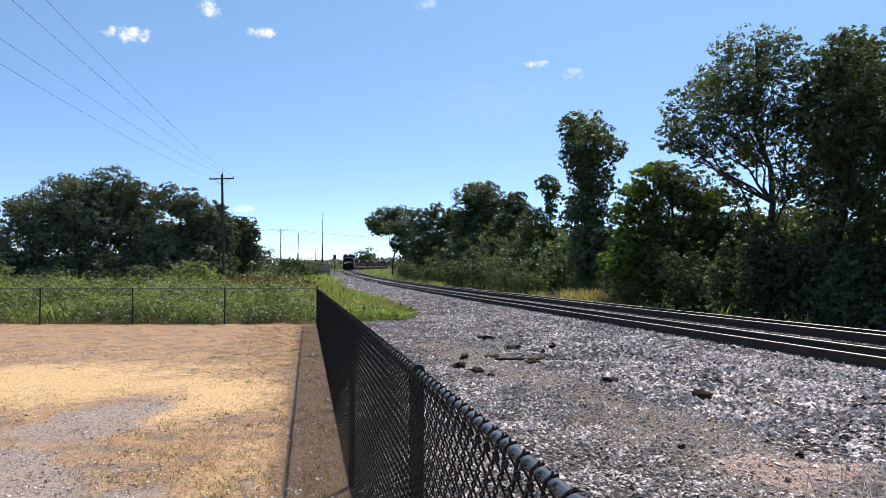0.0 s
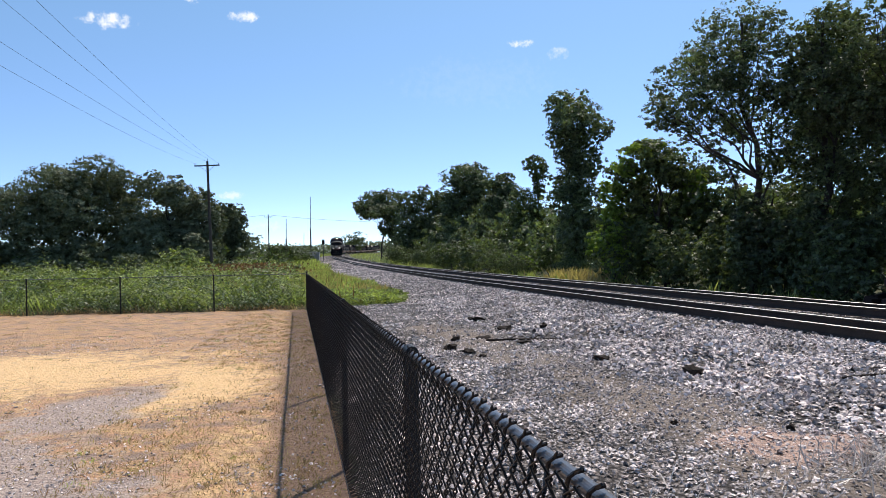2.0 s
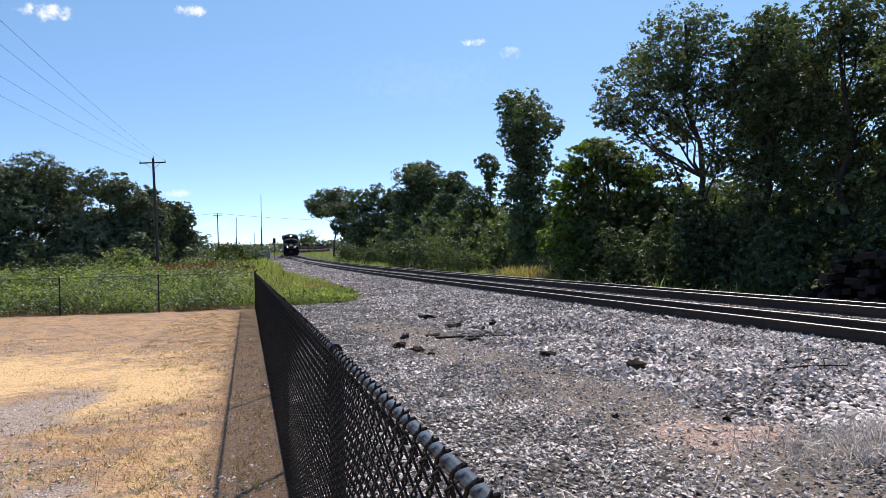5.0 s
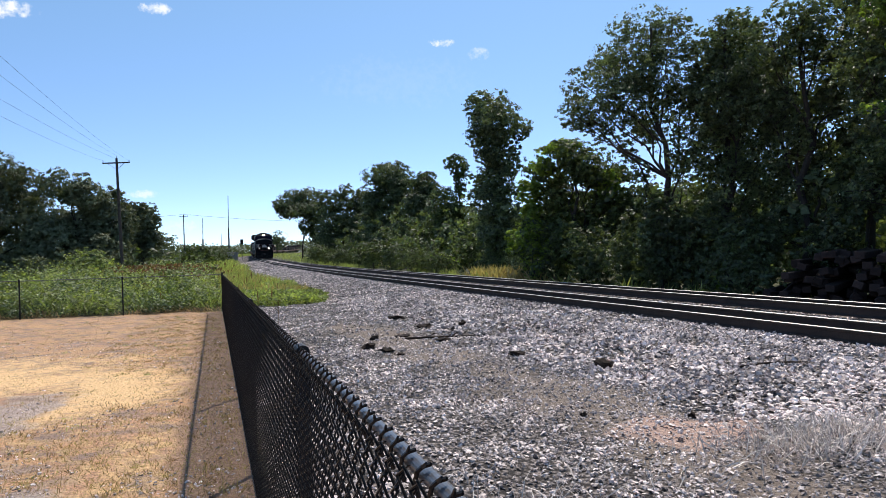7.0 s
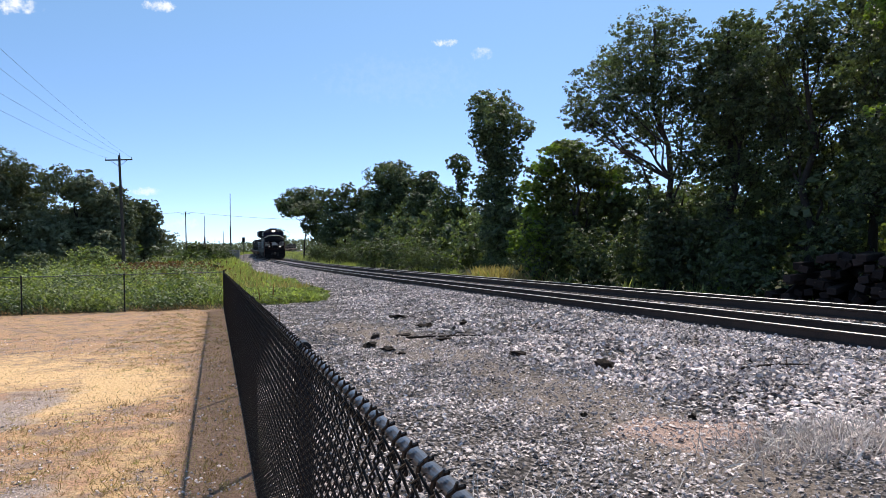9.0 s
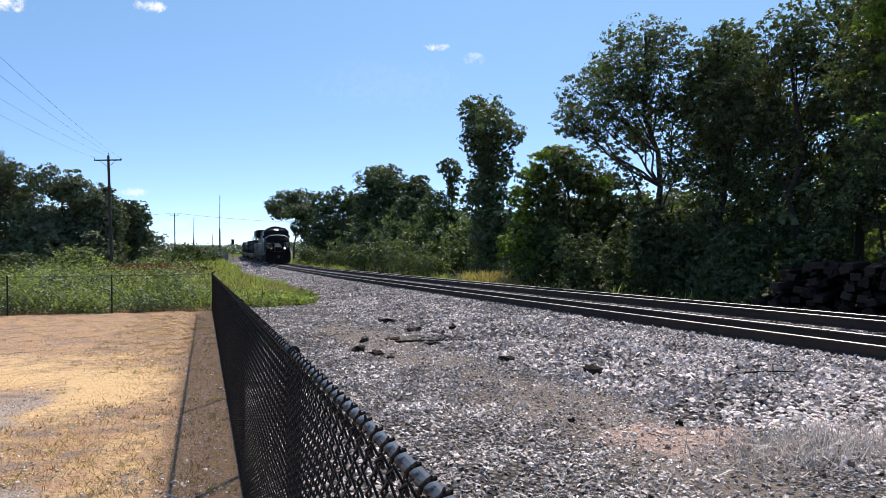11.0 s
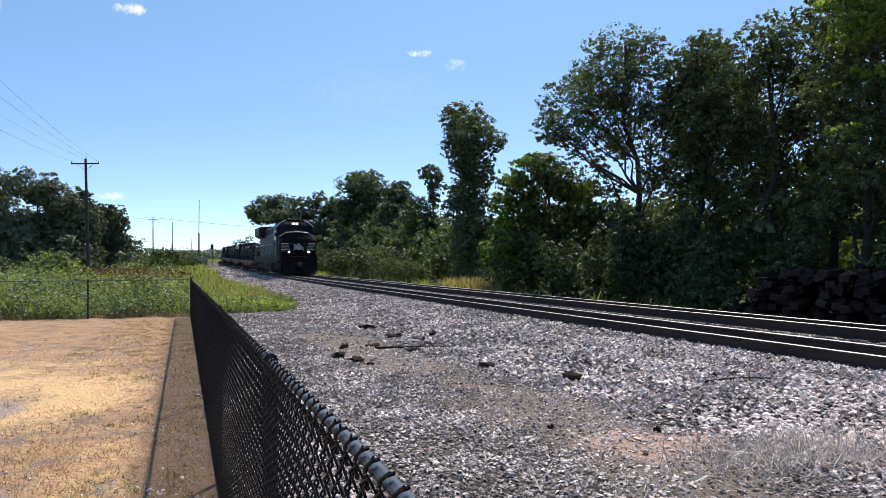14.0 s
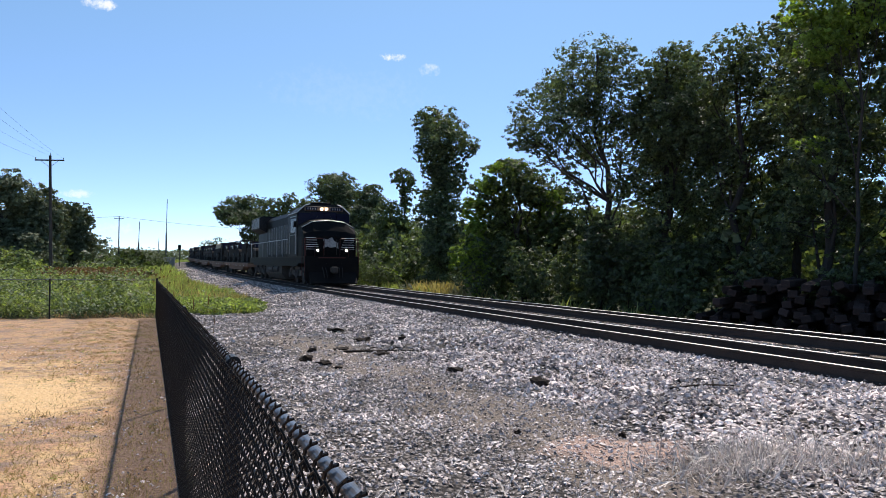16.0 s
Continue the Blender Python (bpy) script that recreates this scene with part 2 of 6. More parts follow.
def tube(bm, p, q, r, r2=None, sides=10, caps=True):
    p, q = Vector(p), Vector(q)
    d = q - p
    m = Matrix.Translation((p + q) / 2) @ d.to_track_quat("Z", "Y").to_matrix().to_4x4()
    return bmesh.ops.create_cone(bm, cap_ends=caps, segments=sides, radius1=r, radius2=r if r2 is None else r2, depth=d.length, matrix=m)["verts"]


def prism(bm, outline, x0, x1, axis="x"):
    """Extrudes a closed outline of (a, b) pairs between two places along an axis."""
    def place(a, b, c):
        return {"x": (c, a, b), "y": (a, c, b), "z": (a, b, c)}[axis]
    lo = [bm.verts.new(place(a, b, x0)) for a, b in outline]
    hi = [bm.verts.new(place(a, b, x1)) for a, b in outline]
    n = len(outline)
    fs = [bm.faces.new(lo[::-1]), bm.faces.new(hi)]
    for i in range(n):
        fs.append(bm.faces.new((lo[i], lo[(i + 1) % n], hi[(i + 1) % n], hi[i])))
    bmesh.ops.recalc_face_normals(bm, faces=fs)
    return lo + hi


def thing(name, label, category, m=None, group="", kind=""):
    ob = new(name)
    ob.empty_display_size = 0.2
    if m is not None:
        ob.matrix_world = m
    return tagged(ob, label, category, group, kind)


# ---- the lie of the land ----
CURVE = np.polyfit([-40, -10, 7, 15, 25, 41.8, 58.4, 94, 137, 211, 260, 310, 360],
                   [19.6, 12.7, 8.8, 6.95, 4.85, 1.75, -1.7, -9.2, -17, -28.0, -31.5, -31.0, -27.0], 6)
GRADE = np.polyfit([-40, 8, 25, 42, 58, 94, 137, 211, 360], [0.27, 0.25, 0.19, 0.12, 0.04, 0.08, 0.34, 0.85, 1.7], 5)


def track_x(y):
    return np.polyval(CURVE, y)


def track_z(y):
    """The height of the railheads."""
    return np.polyval(GRADE, np.clip(y, -40, 360))


SLOPE = np.polyder(CURVE)


def track_offset(x, y):
    """Signed distance from the track's middle, positive on the wooded side."""
    yy = np.clip(y, -60, 360)
    return (x - track_x(yy)) / np.sqrt(1 + np.polyval(SLOPE, yy) ** 2)


def step(a, b, v):
    u = np.clip((v - a) / (b - a), 0, 1)
    return u * u * (3 - 2 * u)


CORNER = (-4.18, 23.6)
FENCE_DIR = Vector((-0.1874, 0.9823, 0)).normalized()


def lot_z(y):
    return -0.0184 * (np.clip(y, -12, 27) - 4.8)


def fence_x(y):
    return CORNER[0] + (y - CORNER[1]) * FENCE_DIR.x / FENCE_DIR.y


def ground_z(x, y):
    x, y = np.asarray(x, dtype=float), np.asarray(y, dtype=float)
    s = track_offset(x, y)
    rail = track_z(y)
    near = lot_z(y)
    far = rail - 0.62
    side = near + (far - near) * step(26, 70, y)
    side = side + 0.06 * np.sin(x * 0.8 + 1.0) * np.sin(y * 0.6) * step(26, 34, y)
    bed = rail - 0.215 - 0.04 * step(0.9, 1.3, np.abs(s))
    z = bed + (side - bed) * step(1.6, 4.6, -s)
    wood = rail - 0.5 - 0.25 * step(4, 9, s)
    z = np.where(s > 0, bed + (wood - bed) * step(1.6, 3.6, s), z)
    # a low ridge of spilled ballast and small bumps
    rid = np.exp(-(((s + 4.0) / 1.0) ** 2)) * 0.20 * step(3, 6, y) * (1 - step(14, 19, y)) * (0.6 + 0.4 * np.sin(y * 1.9 + 1.2 * np.sin(x * 2.1)))
    wob = 0.030 * np.sin(x * 3.1 + y * 1.7) * np.sin(y * 2.3 - x * 1.1) + 0.016 * np.sin(x * 7.3 - y * 5.1)
    wob = wob * np.where(y < 23.6, 0.25 + 0.75 * step(0.1, 0.6, x - fence_x(y)), 1.0)
    z = z + (rid + wob * step(1.4, 2.2, np.abs(s))) * (np.abs(y) < 60)
    reach = np.hypot(x, y)
    return z * (1 - step(420, 700, reach)) + 1.2 * step(420, 700, reach)


def gz(x, y):
    return float(ground_z(x, y))


# ---- ground ----
def fbm(x, y, scale, seed=0.0):
    """Smooth noise from 0 to 1 on arrays."""
    out, amp, tot = np.zeros_like(x), 1.0, 0.0
    for k in range(4):
        s = scale * 2 ** k
        a = np.sin(x * s * 1.13 + 2.1 * np.sin(y * s * 0.71 + seed) + seed * 3.1 + k)
        b = np.sin(y * s * 1.07 + 1.9 * np.sin(x * s * 0.83 - seed) - seed * 1.7 + 2 * k)
        out += amp * a * b
        tot += amp
        amp *= 0.6
    return 0.5 + 0.5 * out / tot


def gravel_amount(x, y):
    """1 on the ballast and gravel between fence and wood, 0 on soil."""
    s = track_offset(x, y)
    right = np.where(y < 23.6, step(-0.1, 0.25, x - fence_x(y)), step(-0.2, 0.2, x + 4.1))
    edge = 25.2 + 1.0 * np.clip(x + 2.4, 0, 9) + 2.6 * (fbm(x, y, 0.9, 1.3) - 0.5)
    open_side = right * (1 - step(edge - 0.4, edge + 0.7, y))
    shoulder = step(-5.8, -5.0, s + 0.9 * (fbm(x, y, 0.6, 4.0) - 0.5)) * (1 - step(3.0, 3.8, s))
    return np.clip(np.maximum(open_side * (s < 3.4), shoulder), 0, 1)


def bare_amount(x, y):
    """1 where the wheel-worn strip between fence and ballast shows brown earth."""
    s = track_offset(x, y)
    n = fbm(x, y, 0.8, 8.0) - 0.5
    strip = np.exp(-(((s + 6.6 + 1.2 * n) / 0.75) ** 2)) * (1 - step(15, 19, y))
    return np.clip(strip * (0.55 + 1.2 * fbm(x, y, 1.7, 5.0)) + 0.5 * step(0.62, 0.8, n + 0.5), 0, 1)


def lot_straw(x, y):
    """How much bright straw lies on the dry lot."""
    n = fbm(x, y, 0.9, 2.0) - 0.5
    def oval(cx, cy, rx, ry):
        return 1 - step(0.35, 1.25, np.hypot((x - cx) / rx, (y - cy) / ry) + 0.7 * n + 0.5 * (fbm(x, y, 3.1, 6.0) - 0.5))
    v = np.maximum(oval(-6.2, 10.2, 3.6, 2.5), oval(-3.0, 8.6, 1.15, 2.0))
    v = np.maximum(v, oval(-8.5, 9.2, 3.5, 2.4))
    v = v * (1 - 0.9 * oval(-3.75, 8.0, 0.65, 1.5))
    v = np.maximum(v, 0.35 * oval(-1.5, 5.2, 0.6, 3.0))
    return v


def lot_worn(x, y):
    """Where the lot is trodden down to grey stony earth."""
    n = 0.8 * (fbm(x, y, 1.0, 2.7) - 0.5) + 0.5 * (fbm(x, y, 3.3, 5.1) - 0.5)
    a = 1 - step(0.5, 1.1, np.hypot((x + 4.2) / 2.4, (y - 5.0) / 1.7) + n)
    b = 1 - step(0.4, 1.1, np.hypot((x + 3.7) / 0.75, (y - 7.6) / 1.9) + n)
    return np.maximum(a, b)


def make_ground():
    xs = np.unique(np.concatenate([-np.geomspace(18, 2600, 40), np.arange(-18, -2.0, 0.22), np.arange(-2.0, 12.01, 0.12), np.geomspace(12.3, 2600, 46)]))
    ys = np.unique(np.concatenate([-np.geomspace(4, 2600, 24), np.arange(-4, 22, 0.14), np.arange(22, 60, 0.5), np.geomspace(60, 2900, 60)]))
    gx, gy = np.meshgrid(xs, ys)
    z = ground_z(gx, gy)
    nx, ny = len(xs), len(ys)
    idx = np.arange(nx * ny).reshape(ny, nx)
    faces = np.stack([idx[:-1, :-1], idx[:-1, 1:], idx[1:, 1:], idx[1:, :-1]], -1).reshape(-1, 4)
    me = array_mesh("ground", np.stack([gx, gy, z], -1).reshape(-1, 3), faces, True)
    lot = (1 - step(-0.05, 0.1, gx - fence_x(gy))) * (1 - step(23.4, 24.4, gy + 0.5 * (fbm(gx, gy, 0.8, 6.0) - 0.5)))
    pink = 1 - step(0.5, 1.2, np.hypot((gx - 2.75) / 0.75, (gy - 5.45) / 0.55) + 0.5 * (fbm(gx, gy, 1.5, 3.0) - 0.5))
    for name, vals in (("gravel", gravel_amount(gx, gy)), ("straw", lot_straw(gx, gy) * lot), ("lot", lot),
                       ("grey", bare_amount(gx, gy)), ("worn", lot_worn(gx, gy) * lot), ("pink", pink), ("shaded_soil", lot * (1 - step(0.45, 0.75, fence_x(gy) - gx + 0.25 * (fbm(gx, gy, 2.0, 1.0) - 0.5))))):
        at = me.attributes.new(name, "FLOAT", "POINT")
        at.data.foreach_set("value", vals.astype(np.float32).ravel())
    m = bpy.data.materials.new("ground")
    m.use_nodes = True
    nt = m.node_tree
    bsdf = nt.nodes["Principled BSDF"]
    bsdf.inputs["Roughness"].default_value = 0.9
    bsdf.inputs["Specular IOR Level"].default_value = 0.25
    co = nt.nodes.new("ShaderNodeTexCoord")

    def tex(scale, detail=5, rough=0.6):
        n = nt.nodes.new("ShaderNodeTexNoise")
        n.inputs["Scale"].default_value, n.inputs["Detail"].default_value, n.inputs["Roughness"].default_value = scale, detail, rough
        nt.links.new(co.outputs["Object"], n.inputs["Vector"])
        return n.outputs["Fac"]

    def attr(name):
        n = nt.nodes.new("ShaderNodeAttribute")
        n.attribute_name = name
        return n.outputs["Fac"]

    def rng(v, a, b, c=0.0, d=1.0):
        n = nt.nodes.new("ShaderNodeMapRange")
        nt.links.new(v, n.inputs["Value"])
        for key, val in (("From Min", a), ("From Max", b), ("To Min", c), ("To Max", d)):
            n.inputs[key].default_value = val
        return n.outputs[0]

    def mth(kind, a, b):
        n = nt.nodes.new("ShaderNodeMath")
        n.operation = kind
        for i, v in enumerate((a, b)):
            if isinstance(v, float):
                n.inputs[i].default_value = v
            else:
                nt.links.new(v, n.inputs[i])
        return n.outputs[0]

    def mix(fac, a, b):
        n = nt.nodes.new("ShaderNodeMix")
        n.data_type = "RGBA"
        nt.links.new(fac, n.inputs[0])
        for i, v in ((6, a), (7, b)):
            if isinstance(v, tuple):
                n.inputs[i].default_value = (*v, 1)
            else:
                nt.links.new(v, n.inputs[i])
        return n.outputs[2]

    fine, mid, wide = tex(55), tex(7), tex(1.1)
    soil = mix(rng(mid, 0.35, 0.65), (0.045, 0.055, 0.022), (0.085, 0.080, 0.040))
    dirt = mix(rng(wide, 0.35, 0.65), (0.56, 0.325, 0.225), (0.68, 0.39, 0.205))
    dirt = mix(rng(mid, 0.42, 0.62), dirt, (0.58, 0.37, 0.19))
    dirt = mix(rng(tex(2.6), 0.48, 0.62, 0.0, 0.85), dirt, (0.29, 0.215, 0.19))
    dirt = mix(rng(fine, 0.46, 0.60, 0.0, 0.8), dirt, (0.21, 0.145, 0.095))
    straw = mix(rng(tex(24, 6, 0.75), 0.3, 0.7), (0.68, 0.43, 0.20), (0.90, 0.62, 0.34))
    lot_col = mix(rng(mth("ADD", attr("straw"), rng(mid, 0.3, 0.7, -0.5, 0.5)), 0.1, 0.9), dirt, straw)
    lot_col = mix(rng(mth("ADD", attr("worn"), rng(mid, 0.3, 0.7, -0.3, 0.3)), 0.3, 0.8, 0.0, 0.9), lot_col, mix(rng(fine, 0.38, 0.62), (0.25, 0.20, 0.18), (0.58, 0.46, 0.40)))
    # brown soil strip along the fence, darkened further to paint in the mesh's shade
    lot_col = mix(rng(mth("ADD", attr("shaded_soil"), rng(mid, 0.3, 0.7, -0.25, 0.25)), 0.3, 0.7, 0.0, 0.85), lot_col, mix(rng(fine, 0.35, 0.65), (0.14, 0.084, 0.058), (0.38, 0.24, 0.165)))
    vor = nt.nodes.new("ShaderNodeTexVoronoi")
    vor.inputs["Scale"].default_value = 22
    nt.links.new(co.outputs["Object"], vor.inputs["Vector"])
    sep = nt.nodes.new("ShaderNodeSeparateColor")
    nt.links.new(vor.outputs["Color"], sep.inputs[0])
    grav = mix(rng(sep.outputs[0], 0.0, 1.0), (0.16, 0.134, 0.125), (0.36, 0.31, 0.29))
    # cell edges go nearly black: the shade between stones is painted in
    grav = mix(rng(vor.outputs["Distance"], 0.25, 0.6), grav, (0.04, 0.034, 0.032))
    grav = mix(rng(mth("ADD", attr("grey"), rng(mid, 0.3, 0.7, -0.25, 0.25)), 0.5, 0.95, 0.0, 0.7), grav, mix(rng(fine, 0.35, 0.65), (0.15, 0.115, 0.092), (0.36, 0.285, 0.23)))
    grav = mix(rng(mth("ADD", attr("pink"), rng(mid, 0.3, 0.7, -0.25, 0.25)), 0.3, 0.8, 0.0, 0.8), grav, mix(rng(fine, 0.35, 0.65), (0.38, 0.25, 0.20), (0.66, 0.45, 0.37)))
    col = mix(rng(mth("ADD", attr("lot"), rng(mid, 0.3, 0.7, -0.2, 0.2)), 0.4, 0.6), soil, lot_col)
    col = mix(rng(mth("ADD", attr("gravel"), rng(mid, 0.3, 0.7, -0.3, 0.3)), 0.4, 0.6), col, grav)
    nt.links.new(col, bsdf.inputs["Base Color"])
    bp = nt.nodes.new("ShaderNodeBump")
    bp.inputs["Strength"].default_value, bp.inputs["Distance"].default_value = 0.8, 0.03
    nt.links.new(mth("ADD", mth("MULTIPLY", vor.outputs["Distance"], -0.8), mth("ADD", mid, fine)), bp.inputs["Height"])
    nt.links.new(bp.outputs[0], bsdf.inputs["Normal"])
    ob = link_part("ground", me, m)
    tagged(ob, "dry lot, gravel shoulder and weedy soil beside a railway", "ground", kind="structure")


make_ground()


# ---- loose stones, blades and leaves, as single large meshes ----
RNG = np.random.default_rng(7)


def rotations(n, tilt=1.0):
    """Random turns; tilt below 1 keeps the z axis nearer upright."""
    yaw, pitch, roll = RNG.uniform(0, 2 * np.pi, n), RNG.normal(0, tilt, n), RNG.normal(0, tilt, n)
    cy, sy, cp, sp, cr, sr = np.cos(yaw), np.sin(yaw), np.cos(pitch), np.sin(pitch), np.cos(roll), np.sin(roll)
    r = np.empty((n, 3, 3))
    r[:, 0] = np.stack([cy * cr - sy * sp * sr, -sy * cp, cy * sr + sy * sp * cr], -1)
    r[:, 1] = np.stack([sy * cr + cy * sp * sr, cy * cp, sy * sr - cy * sp * cr], -1)
    r[:, 2] = np.stack([-cp * sr, sp, cp * cr], -1)
    return r


def facing(normals, wobble):
    """Turns that set the z axis near each normal, with a random spin."""
    z = normals + RNG.normal(0, wobble, normals.shape)
    z /= np.linalg.norm(z, axis=1)[:, None]
    a = np.cross(z, RNG.normal(0, 1, z.shape))
    a /= np.linalg.norm(a, axis=1)[:, None]
    return np.stack([a, np.cross(z, a), z], -1)


def scatter(shape_v, shape_f, centres, sizes, tilt=1.0, jitter=0.0, flat=None, turns=None):
    """Copies of a small shape at many places, each turned and sized on its own."""
    n, k = len(centres), len(shape_v)
    v = np.repeat(np.asarray(shape_v, dtype=float)[None], n, 0)
    if jitter:
        v = v * (1 + RNG.normal(0, jitter, (n, k, 1)))
    if flat is not None:
        v = v * RNG.uniform(flat[0], flat[1], (n, 1, 3))
    v = np.einsum("nij,nkj->nki", rotations(n, tilt) if turns is None else turns, v * np.asarray(sizes)[:, None, None]) + np.asarray(centres)[:, None]
    fa = (np.asarray(shape_f)[None] + (np.arange(n) * k)[:, None, None]).reshape(-1, np.asarray(shape_f).shape[1])
    return v.reshape(-1, 3), fa


OCTA_V = [(1, 0, 0), (-1, 0, 0), (0, 1, 0), (0, -1, 0), (0, 0, 0.8), (0, 0, -0.8), (0.6, 0.6, 0.45), (-0.6, 0.55, 0.4), (-0.55, -0.6, 0.5), (0.6, -0.55, 0.4)]
OCTA_F = [(4, 0, 6), (4, 6, 2), (4, 2, 7), (4, 7, 1), (4, 1, 8), (4, 8, 3), (4, 3, 9), (4, 9, 0), (0, 2, 6), (2, 1, 7), (1, 3, 8), (3, 0, 9)]
CHIP_V = [(1, 0.1, -0.4), (0.1, 1, -0.4), (-1, -0.1, -0.4), (-0.1, -1, -0.4), (0.35, 0.3, 0.75), (-0.4, -0.2, 0.6)]
CHIP_F = [(0, 1, 4), (1, 2, 5), (1, 5, 4), (2, 3, 5), (3, 0, 4), (3, 4, 5)]
LEAF_V = [(0, -0.5, 0), (0.41, -0.02, 0.10), (0, 0.55, 0), (-0.41, -0.02, 0.10)]
LEAF_F = [(0, 1, 2), (0, 2, 3)]
VINE_V = [(0, -0.5, 0.02), (0.40, -0.18, 0.05), (0, 0.55, -0.08), (-0.40, -0.18, 0.05)]
VINE_F = [(0, 1, 2), (0, 2, 3)]
BLADE_V = [(-0.03, 0, 0), (0.03, 0, 0), (0.0, 0.18, 0.62), (0.0, 0.45, 1.0)]
SPIKE_V = [(-0.014, 0, 0), (0.014, 0, 0), (0.03, 0.02, 0.6), (-0.03, 0.02, 0.6), (0.0, 0.03, 1.0)]
SPIKE_F = [(0, 1, 2), (0, 2, 3), (3, 2, 4)]
STRAW_V = [(-0.018, 0, 0), (0.018, 0, 0), (0.012, 0.3, 0.42), (-0.012, 0.3, 0.42), (0.0, 0.75, 0.6)]
STRAW_F = [(0, 1, 2), (0, 2, 3), (3, 2, 4)]
BLADE_F = [(0, 1, 2), (1, 3, 2)]


def make_stones():
    pts, sizes = [], []
    n = 9000
    y = 3.4 + 12 * RNG.uniform(0, 1, n) ** 1.3
    x = fence_x(y) - 0.1 - RNG.uniform(0, 1, n) * (2 + y * 0.6)
    grey = (lot_straw(x, y) < 0.4) & (fbm(x, y, 1.1, 4.0) > 0.42)
    x, y = x[grey], y[grey]
    v, fa = scatter(OCTA_V, OCTA_F, np.stack([x, y, ground_z(x, y)], -1), RNG.uniform(0.005, 0.017, len(x)), 0.5, 0.15, (0.6, 1.4))
    tagged(link_part("lot_pebbles", array_mesh("lot_pebbles", v, fa), "stone"), "small grey pebbles scattered over the dry lot", "pebbles", kind="stuff")
    for x0, x1, y0, y1, per, lo, hi in ((-0.6, 7.5, 2.2, 7.5, 620, 0.011, 0.027), (-1.5, 9.0, 7.5, 13, 400, 0.013, 0.030), (-4.2, 10.5, 13, 29, 130, 0.019, 0.035), (-6, 8, 29, 48, 60, 0.022, 0.038), (-14, 3.5, 48, 76, 34, 0.03, 0.05), (-26, -2, 76, 130, 9, 0.05, 0.09), (0.2, 8.5, -5, 2.2, 110, 0.016, 0.032)):
        n = int((x1 - x0) * (y1 - y0) * per)
        x, y = RNG.uniform(x0, x1, n), RNG.uniform(y0, y1, n)
        s = track_offset(x, y)
        bare = np.maximum(bare_amount(x, y), 0.8 * (np.hypot((x - 2.75) / 0.7, (y - 5.45) / 0.5) < 1))
        keep = gravel_amount(x, y) * np.where(np.abs(s) < 3.6, 1.0, 1.0 - 0.6 * bare) > RNG.uniform(0, 1, n)
        keep &= (s < 3.6) & (np.abs(s) > 0.0)
        x, y, s = x[keep], y[keep], s[keep]
        size = np.exp(RNG.uniform(np.log(lo), np.log(hi), len(x))) * (0.85 + 0.5 * step(-6.0, -5.2, s) * (1 - 0.35 * step(-3.4, -2.4, s)))
        pts.append(np.stack([x, y, ground_z(x, y) + size * 0.35], -1))
        sizes.append(size)
    x, y = RNG.uniform(-0.4, 5.0, 26000), 2.6 + 10 * RNG.uniform(0, 1, 26000) ** 1.3
    keep = (gravel_amount(x, y) > 0.5) & (bare_amount(x, y) > 0.25 * RNG.uniform(0, 1, 26000))
    x, y = x[keep], y[keep]
    pts.append(np.stack([x, y, ground_z(x, y)], -1))
    sizes.append(RNG.uniform(0.006, 0.014, len(x)))
    c, z = np.concatenate(pts), np.concatenate(sizes)
    near = c[:, 1] < 6.6
    v, fa = scatter([(a, b, h * 0.72) for a, b, h in OCTA_V], OCTA_F, c[near], z[near], 0.5, 0.2, (0.6, 1.5))
    v2, fa2 = scatter([(a, b, h * 0.8) for a, b, h in CHIP_V], CHIP_F, c[~near], z[~near] * 1.12, 0.55, 0.22, (0.6, 1.5))
    v, fa = np.concatenate([v, v2]), np.concatenate([fa, fa2 + len(v)])
    ob = link_part("ballast_stones", array_mesh("ballast_stones", v, fa), "stone")
    tagged(ob, "loose grey crushed-stone ballast spread beside the rails", "ballast", kind="stuff")


